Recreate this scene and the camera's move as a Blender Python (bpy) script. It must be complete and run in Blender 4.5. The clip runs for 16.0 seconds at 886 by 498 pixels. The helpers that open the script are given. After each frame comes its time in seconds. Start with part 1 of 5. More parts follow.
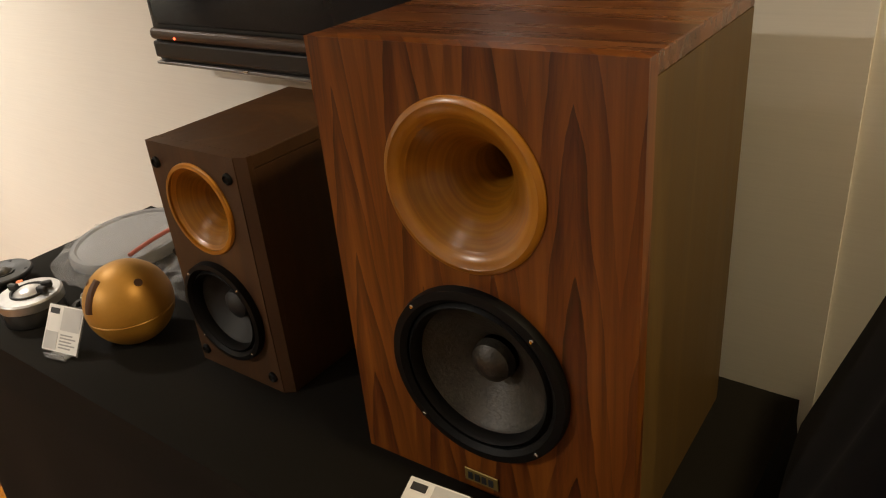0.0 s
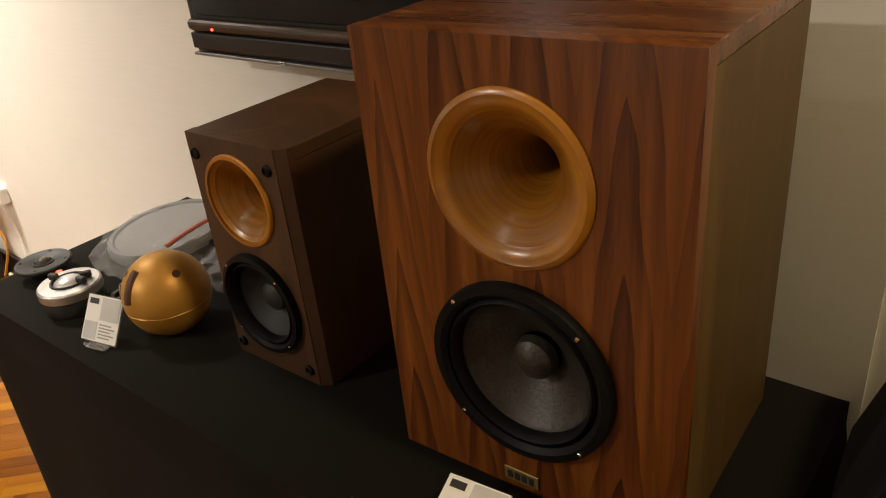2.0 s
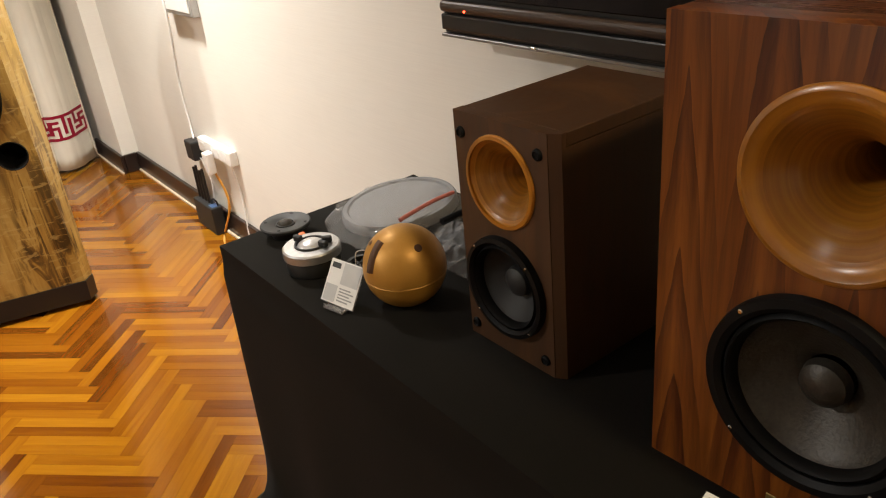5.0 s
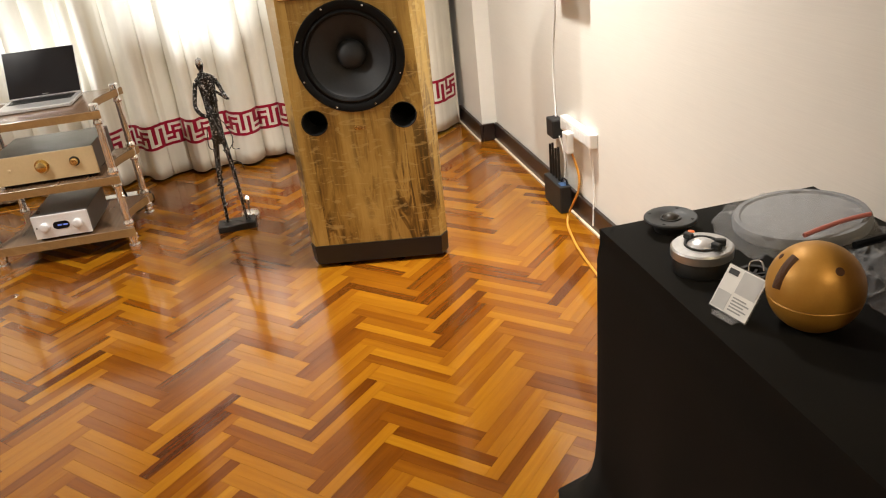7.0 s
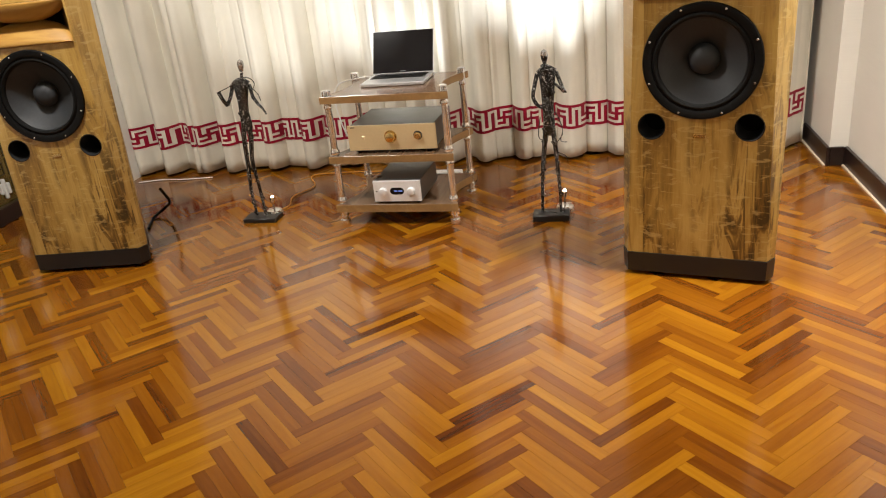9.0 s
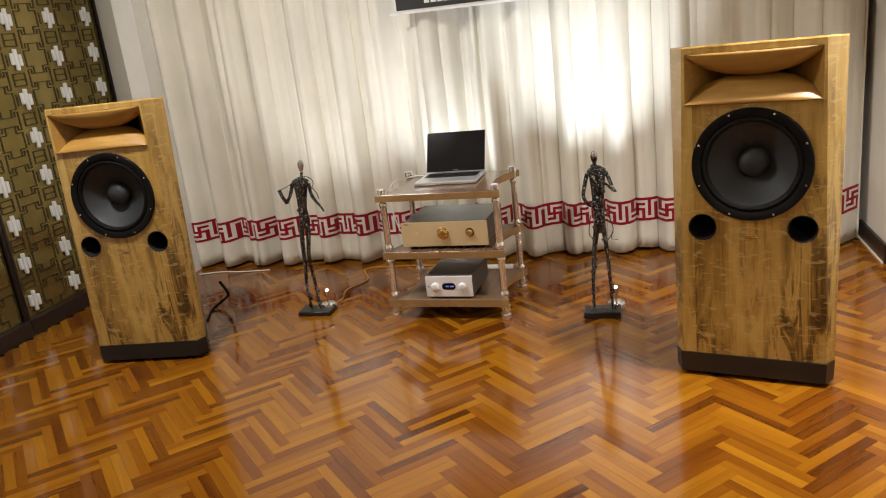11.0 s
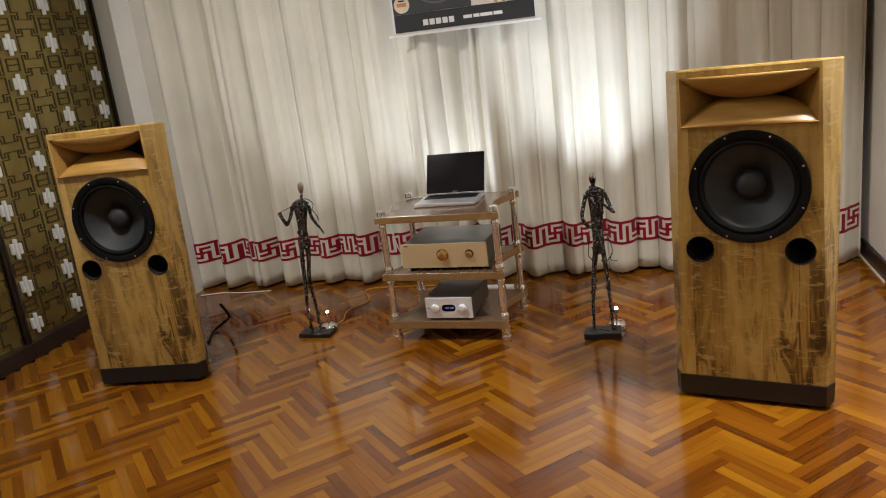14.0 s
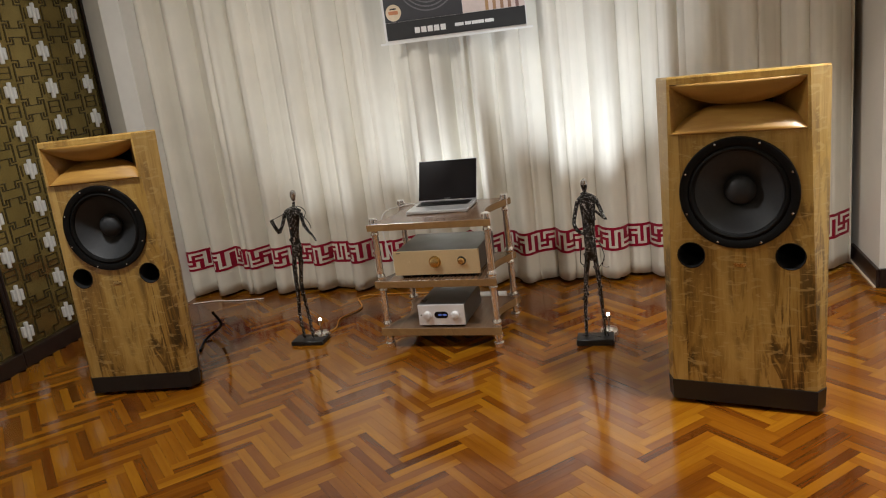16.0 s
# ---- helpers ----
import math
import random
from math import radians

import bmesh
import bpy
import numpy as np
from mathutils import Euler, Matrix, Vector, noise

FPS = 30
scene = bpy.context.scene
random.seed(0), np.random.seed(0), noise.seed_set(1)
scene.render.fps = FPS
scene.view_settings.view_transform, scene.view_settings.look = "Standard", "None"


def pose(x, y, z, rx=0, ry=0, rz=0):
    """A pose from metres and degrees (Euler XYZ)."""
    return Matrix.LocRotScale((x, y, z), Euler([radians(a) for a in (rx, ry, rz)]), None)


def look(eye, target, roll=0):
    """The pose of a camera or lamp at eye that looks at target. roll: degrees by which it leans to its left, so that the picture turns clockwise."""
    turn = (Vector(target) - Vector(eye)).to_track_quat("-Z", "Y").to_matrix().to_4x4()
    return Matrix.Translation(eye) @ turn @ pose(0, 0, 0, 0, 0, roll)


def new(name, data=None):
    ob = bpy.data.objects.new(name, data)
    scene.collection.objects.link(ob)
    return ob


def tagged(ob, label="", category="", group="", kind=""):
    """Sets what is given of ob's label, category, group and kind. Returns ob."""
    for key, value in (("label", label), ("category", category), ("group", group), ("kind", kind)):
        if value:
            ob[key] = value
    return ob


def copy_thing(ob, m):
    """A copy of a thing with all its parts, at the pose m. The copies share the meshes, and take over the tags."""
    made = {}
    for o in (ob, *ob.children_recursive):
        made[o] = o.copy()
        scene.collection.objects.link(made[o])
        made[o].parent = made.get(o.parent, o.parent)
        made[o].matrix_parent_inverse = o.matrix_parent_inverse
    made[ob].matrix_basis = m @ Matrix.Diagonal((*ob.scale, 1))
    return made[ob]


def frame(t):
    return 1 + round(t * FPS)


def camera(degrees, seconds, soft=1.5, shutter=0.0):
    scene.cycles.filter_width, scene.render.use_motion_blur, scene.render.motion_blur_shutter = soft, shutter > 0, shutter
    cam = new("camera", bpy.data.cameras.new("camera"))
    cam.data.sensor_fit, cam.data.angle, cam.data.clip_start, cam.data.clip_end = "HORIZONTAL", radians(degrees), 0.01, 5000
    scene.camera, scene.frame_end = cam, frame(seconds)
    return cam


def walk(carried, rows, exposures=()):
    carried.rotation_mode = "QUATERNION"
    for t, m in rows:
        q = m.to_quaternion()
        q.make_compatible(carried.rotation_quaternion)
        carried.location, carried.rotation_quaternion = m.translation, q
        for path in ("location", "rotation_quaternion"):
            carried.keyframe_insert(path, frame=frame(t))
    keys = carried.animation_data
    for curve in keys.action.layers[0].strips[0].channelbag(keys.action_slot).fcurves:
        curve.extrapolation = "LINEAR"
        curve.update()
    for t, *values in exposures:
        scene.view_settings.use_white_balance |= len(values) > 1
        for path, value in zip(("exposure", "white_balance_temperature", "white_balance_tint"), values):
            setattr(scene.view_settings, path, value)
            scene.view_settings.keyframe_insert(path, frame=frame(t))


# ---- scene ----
cam = camera(59.72, 16.0, soft=1.1)
# seconds, eye x y z, yaw, pitch, roll
PATH = [
    (0.0, -0.048, 0.222, 1.391, 38.64, -27.27, -5.55),
    (0.5, -0.055, 0.222, 1.390, 39.94, -27.36, -5.97),
    (1.0, -0.064, 0.222, 1.387, 41.07, -27.53, -6.10),
    (1.5, -0.068, 0.224, 1.388, 41.24, -27.50, -6.19),
    (2.0, -0.068, 0.224, 1.388, 41.06, -27.65, -6.19),
    (2.5, -0.066, 0.223, 1.388, 41.16, -27.47, -6.35),
    (3.0, -0.065, 0.220, 1.386, 41.13, -27.04, -6.43),
    (5.5, -0.185, 0.125, 1.384, 59.98, -26.47, -6.34),
    (6.0, -0.197, 0.089, 1.392, 65.84, -25.85, -6.79),
    (6.5, -0.218, 0.054, 1.389, 73.83, -25.40, -7.00),
    (7.0, -0.244, 0.037, 1.395, 79.57, -25.32, -6.64),
    (7.5, -0.265, 0.015, 1.389, 86.36, -25.04, -5.95),
    (8.0, -0.286, -0.013, 1.398, 92.21, -24.12, -6.06),
    (8.5, -0.266, -0.032, 1.398, 96.68, -23.53, -5.70),
    (9.0, -0.271, -0.062, 1.410, 102.49, -23.27, -6.11),
    (9.5, -0.257, -0.063, 1.430, 104.78, -21.62, -6.14),
    (10.0, -0.236, -0.071, 1.442, 105.25, -19.21, -6.66),
    (12.5, -0.255, -0.039, 1.494, 105.80, -15.43, -6.59),
    (13.0, -0.259, -0.035, 1.495, 105.73, -15.33, -6.81),
    (13.5, -0.258, -0.035, 1.495, 105.79, -15.33, -6.94),
    (14.0, -0.255, -0.030, 1.493, 105.86, -15.27, -7.09),
    (14.5, -0.251, -0.034, 1.493, 105.64, -15.08, -7.25),
    (15.0, -0.249, -0.037, 1.493, 105.56, -15.21, -7.40),
    (15.5, -0.250, -0.032, 1.495, 105.61, -15.16, -7.48),
    (16.0, -0.254, -0.023, 1.491, 105.31, -14.79, -7.17),
]
walk(cam, [(t, pose(x, y, z, 90 + pitch, 0, yaw) @ pose(0, 0, 0, 0, 0, roll)) for t, x, y, z, yaw, pitch, roll in PATH],
     exposures=[(0.0, 0.06, 6750, 10), (3.2, 0.06, 6750, 10), (5.3, 0.10, 6300, 10), (9.5, 0.0, 6350, 10), (12.3, -0.44, 6050, 10), (16.0, -0.72, 6050, 10)])

# ---- light: warm ceiling lamps out of view, and small floor spots behind statues and rack ----
world = bpy.data.worlds.new("room_air")
world.use_nodes = True
world.node_tree.nodes["Background"].inputs[0].default_value = (0.9, 0.8, 0.65, 1)
world.node_tree.nodes["Background"].inputs[1].default_value = 0.02
scene.world = world


def lamp(name, kind, energy, colour, m, **more):
    data = bpy.data.lights.new(name, kind)
    data.energy, data.color = energy, colour
    if kind == "AREA":
        data.shape, data.size, data.spread = "DISK", more["size"], radians(more["spread"])
    else:
        data.shadow_soft_size = more.get("size", 0.03)
    if kind == "SPOT":
        data.spot_size, data.spot_blend = radians(more["angle"]), more.get("blend", 0.5)
    ob = new(name, data)
    ob.matrix_world = m
    return ob


WHITE = (1.0, 0.945, 0.86)
# assumed lamps without fixtures; the last two are added to brighten table and right wall
for x, y, power, spread, tint in ((-2.95, 0.70, 46, 100, WHITE), (-2.7, -2.15, 78, 180, WHITE), (-0.95, -0.55, 2.8, 180, WHITE), (0.66, 0.82, 26, 180, (1.0, 0.80, 0.48))):
    lamp("unseen_downlight", "AREA", power, tint, look((x, y, 2.72), (x, y, 0)), size=0.18, spread=spread)
lamp("floor_spot_beam", "SPOT", 190, (0.92, 0.96, 1.0), look((-3.94, -0.225, 0.135), (-4.78, -0.36, 1.44)), angle=56, blend=1.0)
lamp("floor_spot_beam", "SPOT", 50, (0.97, 0.96, 0.93), look((-4.0, -1.79, 0.135), (-4.78, -1.98, 1.45)), angle=72, blend=1.0)
# beam with no spotlight built, added for the bright middle patch on the curtain
lamp("floor_spot_beam", "SPOT", 72, (0.94, 0.97, 1.0), look((-4.34, -1.13, 0.16), (-4.80, -1.22, 1.4)), angle=74, blend=1.0)


# ---- materials ----
class Nodes:
    """A Principled material and short ways to add nodes to it."""

    def __init__(self, name, colour=(0.5, 0.5, 0.5), rough=0.5, metal=0.0, **more):
        self.m = bpy.data.materials.new(name)
        self.m.use_nodes = True
        self.t = self.m.node_tree
        self.b = self.t.nodes["Principled BSDF"]
        self.b.inputs["Base Color"].default_value = (*colour, 1)
        self.b.inputs["Roughness"].default_value = rough
        self.b.inputs["Metallic"].default_value = metal
        for key, value in more.items():
            self.b.inputs[key.replace("_", " ")].default_value = value

    def add(self, kind, **values):
        n = self.t.nodes.new(kind)
        for key, value in values.items():
            n.inputs[key.replace("_", " ")].default_value = value
        return n

    def link(self, a, b):
        self.t.links.new(a, b)

    def coords(self, scale=(1, 1, 1), out="Object", turn=(0, 0, 0)):
        c, mp = self.add("ShaderNodeTexCoord"), self.add("ShaderNodeMapping")
        mp.inputs["Scale"].default_value = scale
        mp.inputs["Rotation"].default_value = turn
        self.link(c.outputs[out], mp.inputs["Vector"])
        return mp.outputs["Vector"]

    def noise(self, vector, scale, detail=4.0, rough=0.55, distortion=0.0):
        n = self.add("ShaderNodeTexNoise", Scale=scale, Detail=detail, Roughness=rough, Distortion=distortion)
        self.link(vector, n.inputs["Vector"])
        return n.outputs["Fac"]

    def ramp(self, fac, stops):
        r = self.add("ShaderNodeValToRGB")
        while len(r.color_ramp.elements) < len(stops):
            r.color_ramp.elements.new(0.5)
        for e, (p, c) in zip(r.color_ramp.elements, stops):
            e.position, e.color = p, (*c, 1)
        self.link(fac, r.inputs["Fac"])
        return r.outputs["Color"]

    def mix(self, a, b, fac, blend="MIX"):
        n = self.t.nodes.new("ShaderNodeMix")
        n.data_type, n.blend_type = "RGBA", blend
        for value, k in ((a, 6), (b, 7), (fac, 0)):
            if hasattr(value, "is_linked"):
                self.link(value, n.inputs[k])
            else:
                n.inputs[k].default_value = (*value, 1) if isinstance(value, tuple) else value
        return n.outputs[2]

    def math(self, op, a, b=0.0):
        n = self.t.nodes.new("ShaderNodeMath")
        n.operation = op
        for value, k in ((a, 0), (b, 1)):
            if hasattr(value, "is_linked"):
                self.link(value, n.inputs[k])
            else:
                n.inputs[k].default_value = value
        return n.outputs[0]

    def colour(self, socket):
        self.link(socket, self.b.inputs["Base Color"])
        return self

    def roughness(self, fac, low, high):
        n = self.add("ShaderNodeMapRange")
        n.inputs["To Min"].default_value, n.inputs["To Max"].default_value = low, high
        self.link(fac, n.inputs["Value"])
        self.link(n.outputs["Result"], self.b.inputs["Roughness"])
        return self

    def bump(self, fac, strength=0.2, distance=0.002):
        n = self.add("ShaderNodeBump", Strength=strength, Distance=distance)
        self.link(fac, n.inputs["Height"])
        self.link(n.outputs["Normal"], self.b.inputs["Normal"])
        return self


def plain(name, colour, rough=0.5, metal=0.0, vary=0.12, scale=30.0, bump=0.05, **more):
    """A nearly even surface with faint blotches, smudged gloss and fine relief."""
    n = Nodes(name, colour, rough, metal, **more)
    v = n.coords()
    f = n.noise(v, scale, 5)
    g = n.noise(v, scale * 0.13, 3)
    dark = tuple(c * (1 - vary) for c in colour)
    light = tuple(min(1, c * (1 + vary)) for c in colour)
    n.colour(n.ramp(n.math("MULTIPLY", n.math("ADD", f, g), 0.5), [(0.3, dark), (0.7, light)]))
    n.roughness(g, max(0.02, rough - 0.08), min(1, rough + 0.1))
    if bump:
        n.bump(f, bump)
    return n.m


def timber(name, stops, rough=0.3, grain=1.0, figure=3.0, stripes=None, axis=2, coat=0.0):
    """Veneer with long grain along an axis, broad figure and fine pores."""
    n = Nodes(name, rough=rough)
    n.b.inputs["Coat Weight"].default_value = coat
    n.b.inputs["Coat Roughness"].default_value = 0.15
    long = [figure, figure, figure]
    long[axis] = figure * 0.16
    fine = [70 * grain] * 3
    fine[axis] = 2.2 * grain
    broad = n.noise(n.coords(tuple(long)), 1.6, 6, 0.6, 1.4)
    bands = n.math("FRACT", n.math("MULTIPLY", broad, 5.0))
    ring = n.math("ABSOLUTE", n.math("SUBTRACT", bands, 0.5))
    pores = n.noise(n.coords(tuple(fine)), 1.0, 4, 0.6)
    tone = n.math("ADD", n.math("MULTIPLY", broad, 0.72), n.math("ADD", n.math("MULTIPLY", ring, 0.22), n.math("MULTIPLY", pores, 0.24)))
    colour = n.ramp(tone, stops)
    n.colour(colour)
    n.roughness(pores, rough - 0.06, rough + 0.1)
    n.bump(pores, 0.06, 0.001)
    return n.m


def rosewood_material(name, dark=1.0):
    """Book-matched rosewood veneer: vertical leaves with arched dark figure, mirrored from leaf to leaf."""
    n = Nodes(name, rough=0.28)
    n.b.inputs["Coat Weight"].default_value = 0.25
    n.b.inputs["Coat Roughness"].default_value = 0.2
    sep = n.add("ShaderNodeSeparateXYZ")
    n.link(n.coords(), sep.inputs[0])
    leaf = n.math("PINGPONG", n.math("ADD", n.math("ADD", sep.outputs["X"], sep.outputs["Y"]), 0.017), 0.0855)
    wob = n.noise(n.coords((3.0, 3.0, 1.6)), 1.6, 3)
    off = n.math("ABSOLUTE", n.math("SUBTRACT", leaf, 0.0425))
    arch = n.math("MULTIPLY", n.math("POWER", n.math("MULTIPLY", off, 24.0), 1.15), 0.30)
    streak = n.noise(n.coords((75, 75, 1.6)), 1.0, 4, 0.62)
    ragged = n.noise(n.coords((40, 40, 9)), 1.0, 3, 0.6)
    height = n.math("ADD", sep.outputs["Z"], n.math("ADD", arch, n.math("ADD", n.math("MULTIPLY", wob, 0.34), n.math("MULTIPLY", ragged, 0.06))))
    saw = n.math("FRACT", n.math("MULTIPLY", height, 6.2))
    saw2 = n.math("FRACT", n.math("MULTIPLY", height, 21.0))
    edge = n.math("MINIMUM", n.math("POWER", n.math("MULTIPLY", off, 25.0), 1.6), 1.0)
    flame = n.math("ADD", n.math("MULTIPLY", n.math("POWER", saw, 1.5), 0.34), n.math("MULTIPLY", n.math("POWER", saw2, 2.0), 0.06))
    calm = n.math("SUBTRACT", 1.0, n.math("MULTIPLY", edge, 0.72))
    tone = n.math("SUBTRACT", n.math("ADD", 0.56, n.math("MULTIPLY", n.math("SUBTRACT", streak, 0.5), 0.8)), n.math("MULTIPLY", flame, calm))
    n.colour(n.ramp(tone, [(0.10, (0.026 * dark, 0.008 * dark, 0.002 * dark)), (0.30, (0.082 * dark, 0.020 * dark, 0.005 * dark)), (0.52, (0.168 * dark, 0.050 * dark, 0.007 * dark)), (0.75, (0.245 * dark, 0.082 * dark, 0.011 * dark))]))
    n.roughness(streak, 0.22, 0.4)
    n.bump(streak, 0.05, 0.001)
    return n.m


def burl_material():
    """Spalted maple veneer in upright leaves: dark running streaks, soft clouds and pale cross ripple under satin lacquer."""
    n = Nodes("spalted_maple", rough=0.3)
    n.b.inputs["Coat Weight"].default_value = 0.3
    n.b.inputs["Coat Roughness"].default_value = 0.2
    sep = n.add("ShaderNodeSeparateXYZ")
    n.link(n.coords(), sep.inputs[0])
    across = n.math("ADD", sep.outputs["X"], n.math("MULTIPLY", sep.outputs["Y"], 0.7))
    leaf = n.math("FLOOR", n.math("MULTIPLY", n.math("ADD", across, 2.03), 8.2))
    tone_of_leaf = n.math("FRACT", n.math("MULTIPLY", n.math("SINE", n.math("MULTIPLY", leaf, 12.99)), 43.75))
    com = n.add("ShaderNodeCombineXYZ")
    n.link(n.math("ADD", n.math("MULTIPLY", across, 6.5), n.math("MULTIPLY", leaf, 3.7)), com.inputs["X"])
    n.link(n.math("MULTIPLY", sep.outputs["Z"], 1.25), com.inputs["Z"])
    streak = n.noise(com.outputs[0], 1.7, 7, 0.64, 0.9)
    spalt = n.noise(com.outputs[0], 1.5, 5, 0.62, 2.6)
    cloud = n.noise(n.coords((2, 2, 1.4)), 1.6, 4)
    ripple = n.noise(n.coords((15, 15, 52)), 1.0, 3, 0.5, 1.2)
    fine = n.noise(n.coords((120, 120, 5)), 1.0, 3)
    mixd = n.math("ADD", n.math("MULTIPLY", streak, 0.62), n.math("ADD", n.math("MULTIPLY", fine, 0.16), n.math("ADD", n.math("MULTIPLY", cloud, 0.16), n.math("MULTIPLY", tone_of_leaf, 0.15))))
    base = n.ramp(mixd, [(0.36, (0.100, 0.048, 0.010)), (0.44, (0.235, 0.130, 0.026)), (0.53, (0.365, 0.216, 0.047)), (0.67, (0.49, 0.320, 0.090))])
    dark = n.ramp(spalt, [(0.39, (0.09, 0.07, 0.055)), (0.46, (0.38, 0.32, 0.25)), (0.52, (1, 1, 1))])
    place = n.ramp(n.noise(n.coords((7, 7, 0.7)), 1.0, 3), [(0.41, (0, 0, 0)), (0.54, (1, 1, 1))])
    low = n.math("MULTIPLY", n.math("MULTIPLY", n.math("SUBTRACT", 1.25, sep.outputs["Z"]), 1.05), place)
    col = n.mix(base, dark, n.math("MINIMUM", low, 0.95), "MULTIPLY")
    pale = n.ramp(ripple, [(0.57, (0, 0, 0)), (0.64, (1, 1, 1))])
    n.colour(n.mix(col, (0.52, 0.37, 0.14), n.math("MULTIPLY", pale, 0.5)))
    n.roughness(fine, 0.24, 0.4)
    n.bump(ripple, 0.05, 0.002)
    return n.m


def parquet_material():
    """Old lacquered teak blocks, each of its own tone, from straw yellow to red brown."""
    n = Nodes("parquet_lacquer", rough=0.2)
    info = n.add("ShaderNodeObjectInfo")
    geo = n.add("ShaderNodeNewGeometry")
    pick = n.math("FRACT", n.math("ADD", n.math("MULTIPLY", info.outputs["Random"], 7.13), geo.outputs["Random Per Island"]))
    uv = n.add("ShaderNodeUVMap")
    mp = n.add("ShaderNodeMapping")
    mp.inputs["Scale"].default_value = (0.55, 8, 1)
    n.link(uv.outputs["UV"], mp.inputs["Vector"])
    off = n.add("ShaderNodeVectorMath")
    off.operation = "ADD"
    com = n.add("ShaderNodeCombineXYZ")
    n.link(n.math("MULTIPLY", pick, 91.0), com.inputs["X"])
    n.link(n.math("MULTIPLY", pick, 37.0), com.inputs["Y"])
    n.link(mp.outputs["Vector"], off.inputs[0])
    n.link(com.outputs[0], off.inputs[1])
    grain = n.noise(off.outputs[0], 9.0, 5, 0.6, 0.6)
    figure = n.noise(off.outputs[0], 1.6, 3, 0.5, 0.4)
    own = n.math("POWER", pick, 0.7)
    tone = n.math("ADD", n.math("ADD", n.math("MULTIPLY", own, 0.62), 0.14), n.math("ADD", n.math("MULTIPLY", n.math("SUBTRACT", grain, 0.5), 0.30), n.math("MULTIPLY", n.math("SUBTRACT", figure, 0.5), 0.35)))
    n.colour(n.ramp(tone, [(0.0, (0.042, 0.010, 0.0012)), (0.16, (0.090, 0.023, 0.0015)), (0.34, (0.145, 0.042, 0.002)), (0.55, (0.205, 0.070, 0.003)), (0.74, (0.268, 0.106, 0.0045)), (0.90, (0.340, 0.158, 0.007)), (1.0, (0.42, 0.22, 0.017))]))
    worn = n.noise(n.coords((1, 1, 1)), 2.3, 5, 0.6)
    n.roughness(worn, 0.06, 0.22)
    n.bump(grain, 0.04, 0.001)
    n.b.inputs["Coat Weight"].default_value = 0.25
    n.b.inputs["Coat Roughness"].default_value = 0.06
    return n.m


def cloth(name, colour, rough=0.9, scale=900.0, sheen=0.2, vary=0.2):
    n = Nodes(name, colour, rough)
    n.b.inputs["Sheen Weight"].default_value = sheen
    n.b.inputs["Specular IOR Level"].default_value = 0.08
    v = n.coords()
    weave = n.noise(v, scale, 2)
    spot = n.noise(v, 4.0, 4)
    n.colour(n.ramp(n.math("ADD", n.math("MULTIPLY", weave, 0.4), n.math("MULTIPLY", spot, 0.6)), [(0.3, tuple(c * (1 - vary) for c in colour)), (0.7, tuple(min(1, c * (1 + vary)) for c in colour))]))
    n.bump(weave, 0.15, 0.0008)
    return n.m


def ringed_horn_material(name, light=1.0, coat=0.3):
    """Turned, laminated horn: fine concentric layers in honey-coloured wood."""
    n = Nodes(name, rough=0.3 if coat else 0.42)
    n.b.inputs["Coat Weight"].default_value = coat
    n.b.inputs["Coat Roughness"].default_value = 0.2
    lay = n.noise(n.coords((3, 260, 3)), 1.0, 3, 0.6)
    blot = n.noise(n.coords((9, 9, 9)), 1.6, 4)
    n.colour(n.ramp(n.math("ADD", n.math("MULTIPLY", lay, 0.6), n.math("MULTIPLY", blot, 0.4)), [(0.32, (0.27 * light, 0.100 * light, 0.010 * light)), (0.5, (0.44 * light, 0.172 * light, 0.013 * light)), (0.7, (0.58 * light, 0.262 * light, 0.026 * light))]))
    n.bump(lay, 0.12, 0.001)
    return n.m


def clear(name, tint=(1, 1, 1), rough=0.05, amount=0.9):
    n = Nodes(name, tint, rough)
    n.b.inputs["Transmission Weight"].default_value = amount
    n.b.inputs["IOR"].default_value = 1.2
    return n.m


def glow(name, colour, strength):
    n = Nodes(name, colour, 0.4)
    n.b.inputs["Emission Color"].default_value = (*colour, 1)
    n.b.inputs["Emission Strength"].default_value = strength
    return n.m


def wall_material(name, colour):
    """Cream wall covering with a faint horizontal weave and blotches."""
    n = Nodes(name, colour, 0.75)
    weave = n.noise(n.coords((8, 8, 420)), 1.0, 3)
    blot = n.noise(n.coords(), 1.7, 4)
    n.colour(n.ramp(n.math("ADD", n.math("MULTIPLY", weave, 0.35), n.math("MULTIPLY", blot, 0.65)), [(0.3, tuple(c * 0.93 for c in colour)), (0.7, tuple(min(1, c * 1.05) for c in colour))]))
    n.bump(weave, 0.1, 0.001)
    return n.m


WALL = wall_material("cream_wall_covering", (0.75, 0.72, 0.655))
CEILING = plain("white_ceiling_paint", (0.78, 0.76, 0.72), 0.9, scale=8, vary=0.04)
PARQUET = parquet_material()
JOINT = plain("dark_floor_joint", (0.06, 0.025, 0.01), 0.6)
SKIRT = plain("black_brown_lacquer", (0.018, 0.010, 0.008), 0.3, scale=12, vary=0.3)
SKIRT_LIGHT = plain("pale_edge_strip", (0.62, 0.50, 0.36), 0.5)
CURTAIN = cloth("cream_curtain_cloth", (0.73, 0.695, 0.60), 0.9, 700, 0.15, 0.08)
BANDGROUND = cloth("pale_pink_border_cloth", (0.74, 0.64, 0.60), 0.9, 700, 0.1, 0.06)
BAND = cloth("crimson_applique", (0.27, 0.008, 0.028), 0.85, 700, 0.1, 0.2)
